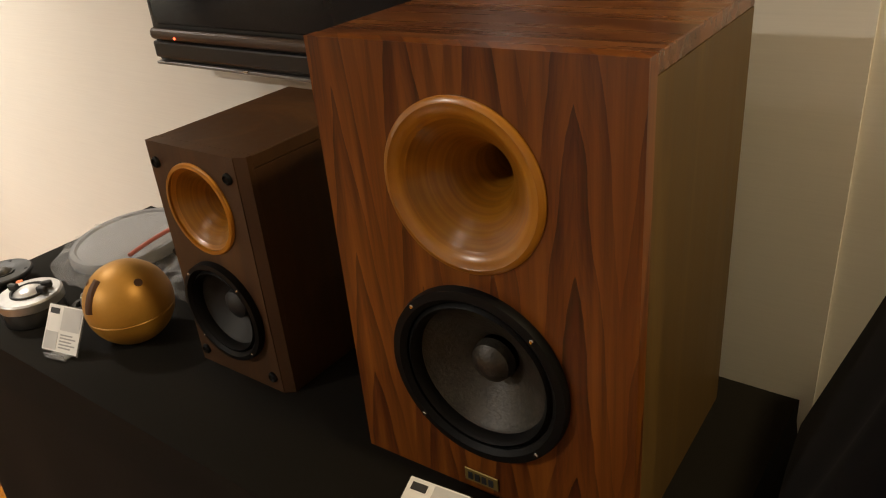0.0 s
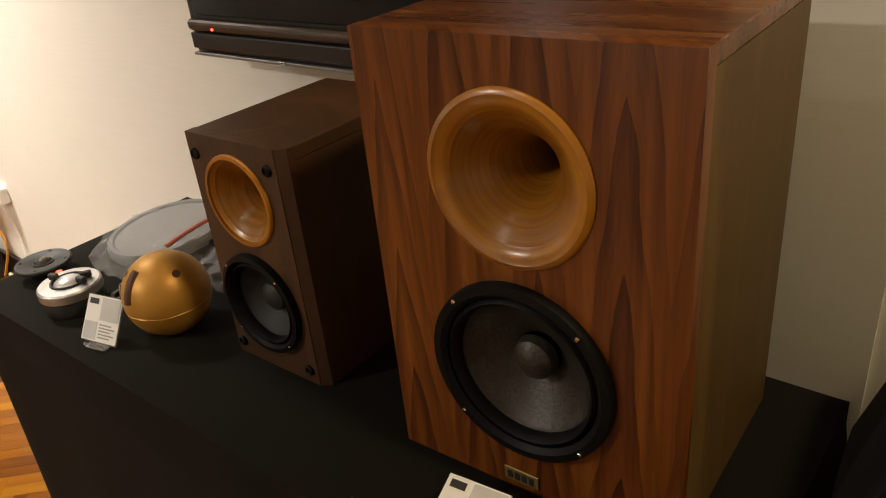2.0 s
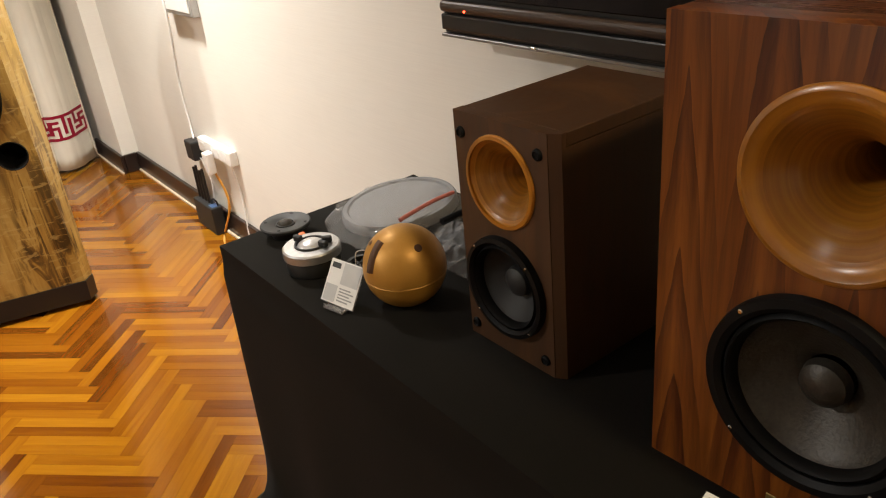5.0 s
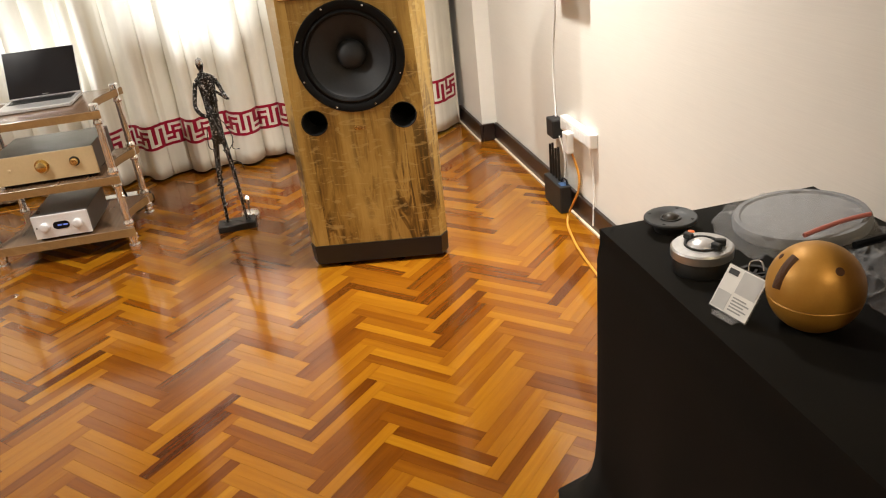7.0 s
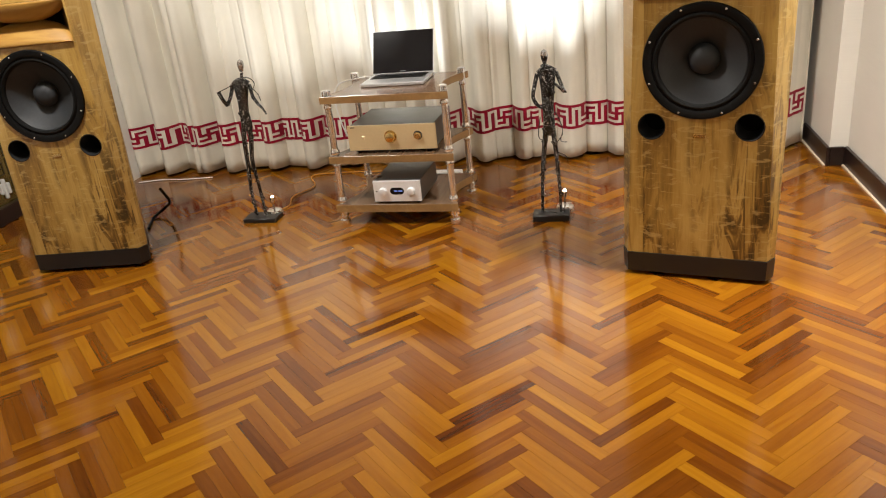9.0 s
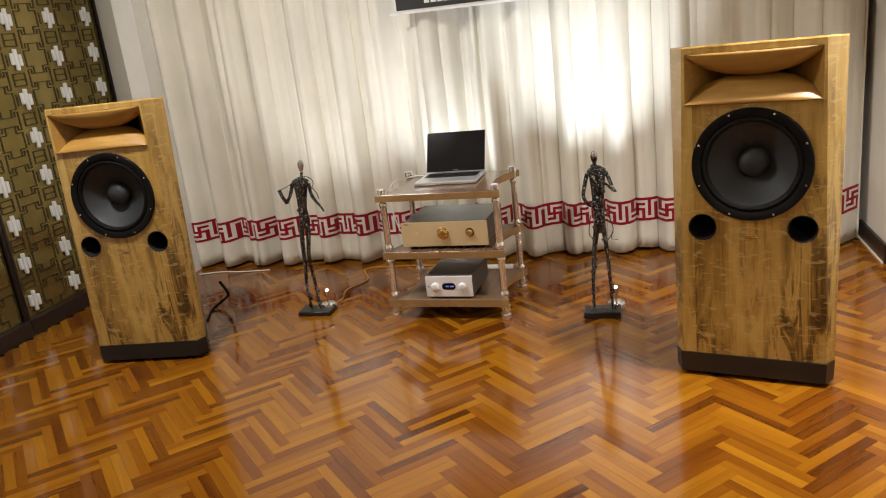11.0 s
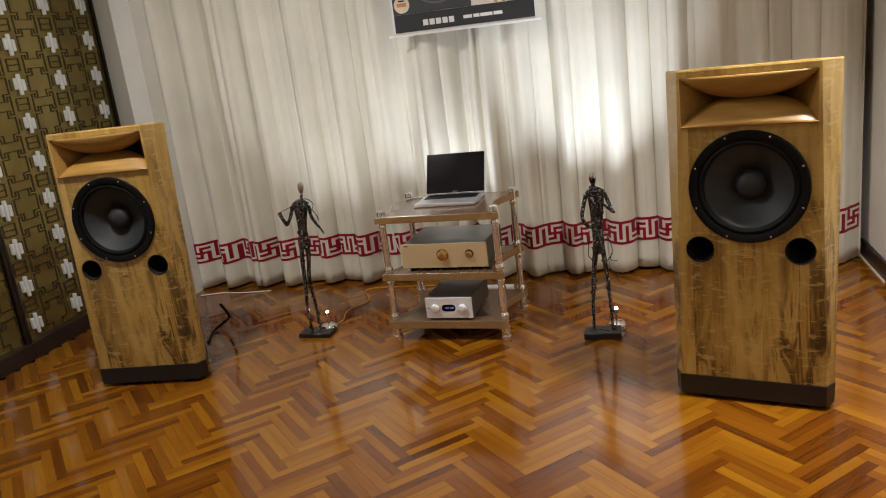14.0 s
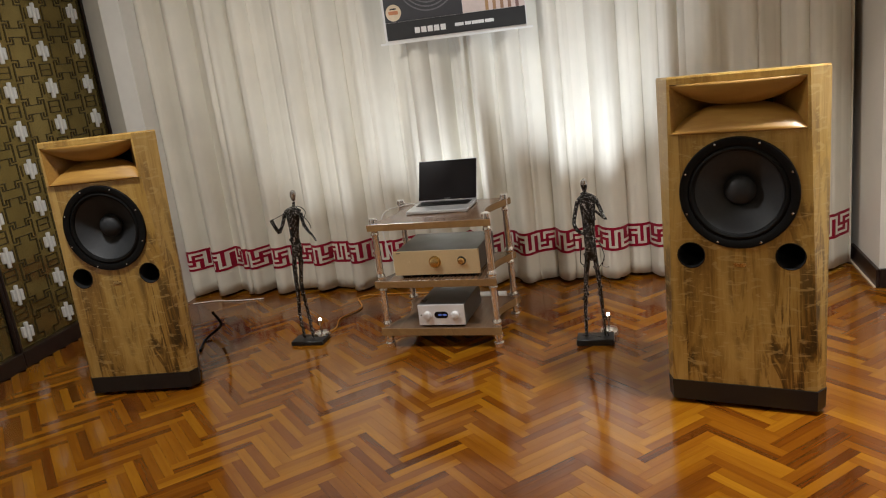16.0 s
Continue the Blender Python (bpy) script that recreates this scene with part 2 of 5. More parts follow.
BLACKCLOTH = cloth("black_tablecloth", (0.0066, 0.0056, 0.0040), 0.85, 600, 0.03, 0.25)
BLACKCLOTH2 = cloth("black_velvet", (0.006, 0.006, 0.0065), 0.9, 600, 0.02, 0.25)
ROSE = rosewood_material("rosewood_veneer")
ROSETOP = timber("rosewood_top_veneer", [(0.3, (0.022, 0.008, 0.004)), (0.5, (0.085, 0.028, 0.009)), (0.75, (0.19, 0.07, 0.02))], 0.26, 1.0, 5.0, axis=0, coat=0.15)
WALNUT = timber("dark_walnut_veneer", [(0.3, (0.020, 0.0080, 0.0025)), (0.5, (0.052, 0.0215, 0.006)), (0.75, (0.098, 0.042, 0.011))], 0.5)
WALNUT_SIDE = timber("walnut_side_veneer", [(0.3, (0.030, 0.016, 0.004)), (0.5, (0.085, 0.048, 0.011)), (0.75, (0.14, 0.084, 0.021))], 0.5)
MAPLE = burl_material()
HORNWOOD = timber("honey_horn_wood", [(0.3, (0.20, 0.098, 0.016)), (0.55, (0.33, 0.175, 0.032)), (0.8, (0.42, 0.25, 0.058))], 0.42, 1.0, 4.0, axis=0, coat=0.08)
RINGED = ringed_horn_material("turned_honey_horn", 0.80)
# darkened copy of the horn wood: the flare's depth shade put into its colour
RINGED_SHADED = ringed_horn_material("turned_horn_shaded", 0.62, 0.15)
RINGED_PALE = ringed_horn_material("turned_pale_horn", 0.95)
SHELF = timber("brown_shelf_board", [(0.3, (0.085, 0.045, 0.022)), (0.55, (0.15, 0.085, 0.045)), (0.8, (0.21, 0.13, 0.07))], 0.22, axis=1)
SHELF_EDGE = timber("oak_shelf_edge", [(0.3, (0.17, 0.09, 0.032)), (0.55, (0.27, 0.155, 0.058)), (0.8, (0.34, 0.21, 0.085))], 0.35, axis=1)
GREYTRIM = plain("grey_metal_trim", (0.22, 0.21, 0.20), 0.35, 0.6, 0.05)
CHROME = plain("polished_chrome", (0.82, 0.82, 0.83), 0.06, 1.0, 0.03, bump=0.0)
STEEL = plain("burnished_steel", (0.60, 0.59, 0.57), 0.22, 0.75, 0.4, 60, 0.3)
POSTMETAL = plain("satin_chrome_post", (0.95, 0.95, 0.96), 0.06, 0.92, 0.04, 60, 0.0)
GUNMETAL = plain("blackened_steel", (0.055, 0.052, 0.05), 0.35, 0.9, 0.5, 60, 0.3)
RUBBER = plain("black_rubber", (0.0045, 0.0045, 0.0045), 0.5, scale=60, Specular_IOR_Level=0.14)
CONE = plain("grey_paper_cone", (0.017, 0.019, 0.022), 0.6, scale=90, vary=0.25, bump=0.2)
CARBON = plain("woven_grey_cone", (0.034, 0.029, 0.022), 0.4, 0.3, 0.5, 240, 0.35)
POLYCONE = plain("grey_plastic_cone", (0.011, 0.011, 0.011), 0.6, scale=80)
BLACK = plain("black_paint", (0.010, 0.010, 0.010), 0.35)
BLACKMATT = plain("matt_black_plastic", (0.013, 0.013, 0.013), 0.55)
# near-black colour for the darkness inside throats, ports and screw holes
VOID = plain("black_opening_shade", (0.003, 0.003, 0.003), 0.95)
BRASS = plain("polished_brass", (0.78, 0.60, 0.28), 0.22, 1.0, 0.1, bump=0.0)
CHAMPAGNE = plain("champagne_anodised_panel", (0.66, 0.52, 0.30), 0.38, 0.35, 0.05, 90, 0.03)
BRONZE = plain("dark_bronze_casing", (0.075, 0.062, 0.045), 0.35, 0.6, 0.1, 60)
SILVER = plain("silver_anodised_panel", (0.84, 0.84, 0.85), 0.34, 0.3, 0.05, 90, 0.03)
CASEGREY = plain("brushed_grey_casing", (0.17, 0.165, 0.16), 0.3, 0.7, 0.1, 60)
AGEDBRASS = plain("aged_brass", (0.30, 0.22, 0.07), 0.5, 0.6, 0.1)
ALU = plain("aluminium_shell", (0.66, 0.66, 0.67), 0.3, 0.6, 0.04, 60, 0.02)
SCREENGLASS = plain("dark_screen_glass", (0.010, 0.009, 0.010), 0.12, vary=0.05, bump=0.0, Specular_IOR_Level=0.25)
GOLDPAINT = plain("gold_satin_paint", (0.47, 0.235, 0.036), 0.44, 0.35, 0.06, 200, 0.04)
WHITEPLASTIC = plain("white_plastic", (0.78, 0.77, 0.74), 0.4, scale=20, vary=0.04)
PAPER = plain("white_card", (0.74, 0.73, 0.71), 0.7, scale=40, vary=0.04)
GREYINK = plain("grey_print", (0.30, 0.30, 0.30), 0.7)
PALEINK = plain("pale_grey_print", (0.50, 0.50, 0.50), 0.7)
INK = plain("black_print", (0.02, 0.02, 0.02), 0.6)
ORANGE = plain("orange_plastic", (0.75, 0.16, 0.02), 0.4)
AMBERCABLE = plain("amber_cable", (0.55, 0.25, 0.03), 0.4)
REDWIRE = plain("red_wire", (0.42, 0.12, 0.09), 0.45)
ACRYLIC = clear("clear_acrylic", (0.95, 0.96, 0.97), 0.04)
GREYMESH = plain("grey_grille_cloth", (0.16, 0.16, 0.165), 0.7, scale=120)
OLIVEGLASS = plain("olive_gold_mirror", (0.29, 0.225, 0.075), 0.13, 0.78, 0.32, 5.0, 0.02)
LATTICE = plain("dark_bronze_lattice", (0.045, 0.032, 0.012), 0.4, 0.3)
CRYSTAL = plain("white_glass_bar", (0.64, 0.64, 0.62), 0.12, 0.0, 0.05, 20, 0.0)
PLASTER = plain("white_plaster", (0.80, 0.79, 0.75), 0.8, scale=9, vary=0.06)
DISPLAY = glow("blue_display", (0.10, 0.16, 0.5), 0.6)
REDLED = glow("red_indicator", (1.0, 0.08, 0.03), 6.0)
BULB = glow("lit_bulb", (1.0, 0.96, 0.90), 22.0)
CASTMETAL = plain("cast_metal", (0.50, 0.50, 0.50), 0.32, 0.85, 0.15, 80, 0.08)


def welded_material():
    """Blackened welded steel with small bright segments; glints are painted in as pale specks."""
    n = Nodes("welded_steel", (0.02, 0.02, 0.02), 0.3, 0.7)
    f = n.noise(n.coords((1, 1, 1.3)), 120, 3, 0.55)
    n.colour(n.ramp(f, [(0.50, (0.009, 0.009, 0.009)), (0.57, (0.04, 0.04, 0.04)), (0.615, (0.85, 0.85, 0.85))]))
    n.roughness(f, 0.42, 0.14)
    n.bump(n.noise(n.coords(), 140, 3), 0.5, 0.003)
    return n.m


WELDED = welded_material()


def film_material():
    """Clear, crinkled plastic film."""
    n = Nodes("clear_plastic_film", (0.9, 0.9, 0.9), 0.07)
    n.b.inputs["Alpha"].default_value = 0.13
    n.b.inputs["Specular IOR Level"].default_value = 0.9
    n.bump(n.noise(n.coords(), 22, 5, 0.6, 1.0), 0.9, 0.012)
    return n.m


FILM = film_material()


# ---- mesh helpers ----
def part(name, bm, material, parent=None, label="", smooth=False):
    """Links a bmesh as one mesh object, under a thing or under a part."""
    me = bpy.data.meshes.new(name)
    bmesh.ops.recalc_face_normals(bm, faces=bm.faces)
    bm.to_mesh(me)
    bm.free()
    for m in material if isinstance(material, (list, tuple)) else [material]:
        me.materials.append(m)
    if smooth:
        for p in me.polygons:
            p.use_smooth = True
        me.set_sharp_from_angle(angle=radians(38))
    ob = new(name, me)
    if parent:
        ob.parent = parent
    return tagged(ob, label)


def thing(name, m, label, category, group="", kind=""):
    ob = new(name)
    ob.empty_display_size = 0.05
    ob.matrix_world = m
    return tagged(ob, label, category, group, kind)


def bm_join(*many):
    out = bmesh.new()
    for b in many:
        me = bpy.data.meshes.new("piece")
        b.to_mesh(me)
        b.free()
        out.from_mesh(me)
        bpy.data.meshes.remove(me)
    return out


def bm_box(a, b, bevel=0.0, seg=2):
    """A box from corner a to corner b."""
    bm = bmesh.new()
    bmesh.ops.create_cube(bm, size=1)
    for v in bm.verts:
        v.co = Vector([(a[k] + b[k]) / 2 + v.co[k] * (b[k] - a[k]) for k in range(3)])
    if bevel:
        bmesh.ops.bevel(bm, geom=list(bm.edges), offset=bevel, segments=seg, affect="EDGES", profile=0.5)
    return bm


def bm_move(bm, m):
    bmesh.ops.transform(bm, matrix=m, verts=bm.verts)
    return bm


def bm_lathe(profile, seg=48, caps=False):
    """Turns a profile of (radius, height) round z."""
    bm = bmesh.new()
    rings = []
    for r, h in profile:
        if r < 1e-6:
            rings.append([bm.verts.new((0, 0, h))])
        else:
            rings.append([bm.verts.new((r * math.cos(2 * math.pi * k / seg), r * math.sin(2 * math.pi * k / seg), h)) for k in range(seg)])
    for p, q in zip(rings, rings[1:]):
        for k in range(seg):
            j = (k + 1) % seg
            face = [p[k % len(p)], p[j % len(p)], q[j % len(q)], q[k % len(q)]]
            face = list(dict.fromkeys(face))
            if len(face) > 2:
                bm.faces.new(face)
    return bm


FRONT = pose(0, 0, 0, 90)  # turns a lathe's axis from +z to -y, out of a front


def bm_tube(points, radius, seg=8, closed=False):
    """A round tube along points; radius may be a list."""
    bm = bmesh.new()
    pts = [Vector(p) for p in points]
    n = len(pts)
    rad = radius if isinstance(radius, (list, tuple)) else [radius] * n
    up = Vector((0.13, 0.31, 0.94)).normalized()
    rings = []
    for i, p in enumerate(pts):
        d = (pts[min(i + 1, n - 1)] - pts[max(i - 1, 0)])
        d = d.normalized() if d.length > 1e-9 else Vector((0, 0, 1))
        a = d.cross(up)
        a = a.normalized() if a.length > 1e-4 else d.orthogonal().normalized()
        b = d.cross(a)
        rings.append([bm.verts.new(p + rad[i] * (math.cos(2 * math.pi * k / seg) * a + math.sin(2 * math.pi * k / seg) * b)) for k in range(seg)])
    for p, q in zip(rings, rings[1:]):
        for k in range(seg):
            bm.faces.new([p[k], p[(k + 1) % seg], q[(k + 1) % seg], q[k]])
    for r in (rings[0], rings[-1]):
        bm.faces.new(r)
    return bm


def smooth_line(points, steps=6):
    """A Catmull-Rom line through points."""
    pts = [Vector(p) for p in points]
    out = []
    for i in range(len(pts) - 1):
        a, b, c, d = pts[max(i - 1, 0)], pts[i], pts[i + 1], pts[min(i + 2, len(pts) - 1)]
        for k in range(steps):
            t = k / steps
            out.append(0.5 * ((2 * b) + (c - a) * t + (2 * a - 5 * b + 4 * c - d) * t * t + (3 * b - a - 3 * c + d) * t ** 3))
    return out + [pts[-1]]


def bm_panel(outline, holes, y, thick):
    """A panel in the x-z plane with round holes (x, z, radius) right through, from y to y + thick."""
    bm = bmesh.new()
    loops = [[bm.verts.new((px, y, pz)) for px, pz in outline]]
    for hx, hz, r in holes:
        loops.append([bm.verts.new((hx + r * math.cos(2 * math.pi * k / 40), y, hz + r * math.sin(2 * math.pi * k / 40))) for k in range(40)])
    edges = [bm.edges.new((l[k], l[(k + 1) % len(l)])) for l in loops for k in range(len(l))]
    bmesh.ops.triangle_fill(bm, use_beauty=True, use_dissolve=False, edges=edges)
    ext = bmesh.ops.extrude_face_region(bm, geom=list(bm.faces))
    for v in ext["geom"]:
        if isinstance(v, bmesh.types.BMVert):
            v.co.y += thick
    return bm


def bm_hex(bottom, top):
    """A solid between two rings of the same count of points."""
    bm = bmesh.new()
    a, b = [bm.verts.new(p) for p in bottom], [bm.verts.new(p) for p in top]
    bm.faces.new(a), bm.faces.new(b)
    for k in range(len(a)):
        j = (k + 1) % len(a)
        bm.faces.new([a[k], a[j], b[j], b[k]])
    return bm


def bm_sheet(nx, ny, at):
    """A grid sheet; at(u, v) gives the place for u, v in 0..1."""
    bm = bmesh.new()
    g = [[bm.verts.new(at(i / nx, j / ny)) for j in range(ny + 1)] for i in range(nx + 1)]
    for i in range(nx):
        for j in range(ny):
            bm.faces.new([g[i][j], g[i + 1][j], g[i + 1][j + 1], g[i][j + 1]])
    return bm


def solid(ob, thick, offset=0.0):
    mod = ob.modifiers.new("thickness", "SOLIDIFY")
    mod.thickness, mod.offset = thick, offset
    return ob


def structure(name, bm, material, label, category):
    return tagged(part(name, bm, material), label, category, kind="structure")


# ---- the room ----
WY, CX, SY, EX, HIGH = 1.2185, -4.78, -3.5, 2.4, 2.8
structure("wall_north", bm_join(bm_box((-4.465, WY, 0), (-0.19, WY + 0.15, HIGH)), bm_box((-5.1, 1.13, 0), (-4.468, WY + 0.15, HIGH)), bm_box((-0.19, WY + 0.007, 0), (EX, WY + 0.15, HIGH))), WALL, "cream woven wall covering behind the tables", "wall")
structure("wall_west", bm_box((-5.25, SY - 0.2, 0), (-5.102, WY + 0.15, HIGH)), PLASTER, "plain wall behind the cream curtains", "wall")
structure("wall_south", bm_box((-5.1, SY - 0.2, 0), (EX, SY - 0.06, HIGH)), PLASTER, "plain wall behind the patterned panels", "wall")
structure("wall_east", bm_box((EX + 0.003, SY - 0.2, 0), (EX + 0.15, WY + 0.15, HIGH)), WALL, "plain cream wall that closes the room", "wall")
structure("ceiling", bm_box((-5.25, SY - 0.2, HIGH + 0.003), (EX + 0.15, WY + 0.15, HIGH + 0.12)), CEILING, "plain white painted ceiling", "ceiling")
structure("baseboard", bm_join(bm_box((-4.46, WY - 0.018, 0.004), (-0.19, WY - 0.001, 0.105), 0.003), bm_box((-4.95, 1.112, 0.004), (-4.448, 1.129, 0.105), 0.003), bm_box((-4.465, 1.1305, 0.004), (-4.447, WY - 0.02, 0.105), 0.003)), SKIRT, "dark lacquered wooden skirting board", "skirting")
structure("trim", bm_join(bm_box((-4.44, WY - 0.03, 0.004), (-0.19, WY - 0.0185, 0.014), 0.002), bm_box((-4.95, 1.10, 0.004), (-4.448, 1.1115, 0.014), 0.002)), SKIRT_LIGHT, "thin pale strip along the skirting", "trim")
ring = [(-4.95, -3.49), (-4.84, -3.49), (-4.62, -3.21), (-4.62, -3.07), (-4.95, -3.07)]
pil = bm_hex([(a, b, 0) for a, b in ring], [(a, b, HIGH) for a, b in ring])
structure("wall_pilaster", pil, PLASTER, "white plastered corner pilaster beside the curtain", "pilaster")


# ---- curtains with a fret band ----
def fold(y, z):
    """Depth of the curtain's folds along the wall, deeper towards the hem."""
    a = 0.5 + 0.5 * noise.noise((y * 1.3, 3.1, 0))
    s = math.sin(y * 2 * math.pi / 0.27 + 3.4 * noise.noise((y * 1.5, 0, 7.7)) + 0.35 * noise.noise((y * 2, z * 0.8, 1)))
    s = math.copysign(abs(s) ** 0.8, s)
    s2 = math.sin(y * 2 * math.pi / 0.098 + 3 * noise.noise((y * 1.7, 5, 2))) * (0.5 + noise.noise((y * 1.9, 2, 2)))
    low = 0.85 + 0.30 * (1 - min(z, 2.4) / 2.4)
    crease = abs(math.sin(y * math.pi / 0.146 + 2.8 * noise.noise((y * 2.1, 8, 3)) + 0.22 * noise.noise((y, z * 0.7, 5)))) ** 0.7 - 0.66
    fine = abs(math.sin(y * math.pi / 0.057 + 2.2 * noise.noise((y * 3.3, 4, 1)))) ** 0.8 - 0.62
    seam = -0.075 * math.exp(-((y + 0.972) / 0.024) ** 2) - 0.07 * math.exp(-((y + 1.105) / 0.026) ** 2)
    return -0.012 + seam + low * (0.042 * (0.55 + 0.8 * a) * s + 0.004 * s2 + 0.056 * (0.75 + 0.7 * noise.noise((y * 2.3, 1, 8))) * crease + 0.005 * fine + 0.014 * noise.noise((y * 3.1, z * 0.5, 4)))


def make_curtain(y0, y1, label):
    n = int((y1 - y0) / 0.005)
    cur = thing("curtain", pose(0, 0, 0), label, "curtain", "drawn curtains along the wall")

    def place(u, v):
        y = y0 + (y1 - y0) * u
        z = 0.022 + 0.012 * noise.noise((y * 4, 0, 9)) + v * (HIGH - 0.03)
        return (CX + fold(y, z), y, z)

    solid(part("cloth", bm_sheet(n, 40, place), CURTAIN, cur, smooth=True), 0.004, -1)
    # a running fret of hooked crosses and upright hooks, nine rows high
    cell = 0.0165
    rows = ["1111111111",
            "1000001000",
            "1011101010",
            "1010001010",
            "1111101010",
            "0010101010",
            "1110101010",
            "0000100010",
            "1111111111"]

    def strip(u, v):
        y = y0 + (y1 - y0) * u
        z = 0.183 + v * 0.164 + 0.008 * noise.noise((y * 3, 0, 3))
        d = (fold(y + 0.003, z) - fold(y - 0.003, z)) / 0.006
        k = 1 / math.sqrt(1 + d * d)
        return (CX + fold(y, z) + 0.0022 * k, y - 0.0022 * d * k, z)

    part("band_ground", bm_sheet(n, 2, strip), BANDGROUND, cur, "pale pink ground of the border", True)
    bm = bmesh.new()
    cols = int((y1 - y0) / cell)
    seen = {}

    def vert(i, j):
        if (i, j) not in seen:
            y = y0 + i * cell / 3
            z = 0.195 + (9 - j) * 0.0156 + 0.008 * noise.noise((y * 3, 0, 3))
            d = (fold(y + 0.003, z) - fold(y - 0.003, z)) / 0.006
            k = 1 / math.sqrt(1 + d * d)
            seen[i, j] = bm.verts.new((CX + fold(y, z) + 0.005 * k, y - 0.005 * d * k, z))
        return seen[i, j]

    for i in range(cols * 3):
        for j, row in enumerate(rows):
            if row[(i // 3) % 10] == "1":
                bm.faces.new([vert(i, j), vert(i + 1, j), vert(i + 1, j + 1), vert(i, j + 1)])
    solid(part("fret_band", bm, BAND, cur, "crimson fret band near the hem"), 0.002, 0)
    return cur


make_curtain(-3.066, -0.96, "cream pleated curtain with a crimson fret border")
make_curtain(-0.98, 1.09, "cream pleated curtain with a crimson fret border")


# ---- mirror panels with a lattice ----
def make_screen(x0, x1):
    scr = thing("lattice_panel", pose(x0, SY, 0), "olive gold mirror panel with dark fret lattice and white bars", "wall panel", "patterned panels along the wall")
    w = x1 - x0
    part("mirror", bm_box((0.02, -0.02, 0.1), (w - 0.02, 0, HIGH - 0.02)), OLIVEGLASS, scr)
    part("frame", bm_join(bm_box((0, -0.03, 0.0), (w, 0.035, 0.098), 0.004), bm_box((0, -0.025, 0.1), (0.018, 0.02, HIGH - 0.02), 0.003), bm_box((w - 0.018, -0.025, 0.1), (w, 0.02, HIGH - 0.02), 0.003)), SKIRT, scr)
    lines, t = [], 0.0046
    dx, dz = 0.335, 0.2215

    def bar(ax, az, bx, bz):
        ax, bx = max(0.02, min(ax, w - 0.02)), max(0.02, min(bx, w - 0.02))
        if abs(ax - bx) + abs(az - bz) > 0.01 and min(az, bz) > 0.1 and max(az, bz) < HIGH - 0.03:
            lines.append(bm_box((min(ax, bx) - t / 2, 0.001, min(az, bz) - t / 2), (max(ax, bx) + t / 2, 0.0045, max(az, bz) + t / 2)))

    k0 = math.floor((x0 + 4.72) / dx) - 1
    for k in range(k0, k0 + int(w / dx) + 4):
        for m in range(0, 13):
            cx, cz = -4.715 + k * dx - x0, 0.19 + m * dz
            def loop(ox, oz, pts):
                for (ax, az), (bx, bz) in zip(pts, pts[1:] + pts[:1]):
                    bar(cx + ox + ax, cz + oz + az, cx + ox + bx, cz + oz + bz)

            loop(0, dz / 2, [(-0.045, -0.034), (0.045, -0.034), (0.045, 0.034), (-0.045, 0.034)])
            bar(cx - 0.045, cz + dz / 2, cx + 0.045, cz + dz / 2)
            # an H shape and a broad cross in the columns between
            loop(dx / 2, dz / 2, [(-0.085, -0.05), (-0.06, -0.05), (-0.06, -0.026), (0.06, -0.026), (0.06, -0.05), (0.085, -0.05), (0.085, 0.05), (0.06, 0.05), (0.06, 0.026), (-0.06, 0.026), (-0.06, 0.05), (-0.085, 0.05)])
            for sx in (-1, 1):
                bar(cx + dx / 2 + sx * 0.038, cz - dz / 2 + 0.026, cx + dx / 2 + sx * 0.038, cz - 0.045)
                bar(cx + dx / 2 + sx * 0.038, cz - 0.045, cx + dx / 2 + sx * 0.085, cz - 0.045)
                bar(cx + dx / 2 + sx * 0.085, cz - 0.045, cx + dx / 2 + sx * 0.085, cz + 0.045)
                bar(cx + dx / 2 + sx * 0.085, cz + 0.045, cx + dx / 2 + sx * 0.038, cz + 0.045)
                bar(cx + dx / 2 + sx * 0.038, cz + 0.045, cx + dx / 2 + sx * 0.038, cz + dz / 2 - 0.026)
                bar(cx + sx * 0.058, cz - 0.03, cx + sx * 0.058, cz + 0.03)
            for ox, oz, h in ((-0.028, -0.004, 0.033), (0, 0, 0.060), (0.028, 0.006, 0.033)):
                if 0.03 < cx + ox < w - 0.03 and cz + oz - h > 0.1 and cz + oz + h < HIGH - 0.03:
                    part("glass_bar", bm_box((cx + ox - 0.0095, 0.001, cz + oz - h), (cx + ox + 0.0095, 0.024, cz + oz + h), 0.004, 1), CRYSTAL, scr)
    part("lattice", bm_join(*lines), LATTICE, scr)
    return scr


make_screen(-4.838, -3.62)
make_screen(-3.615, -2.49)


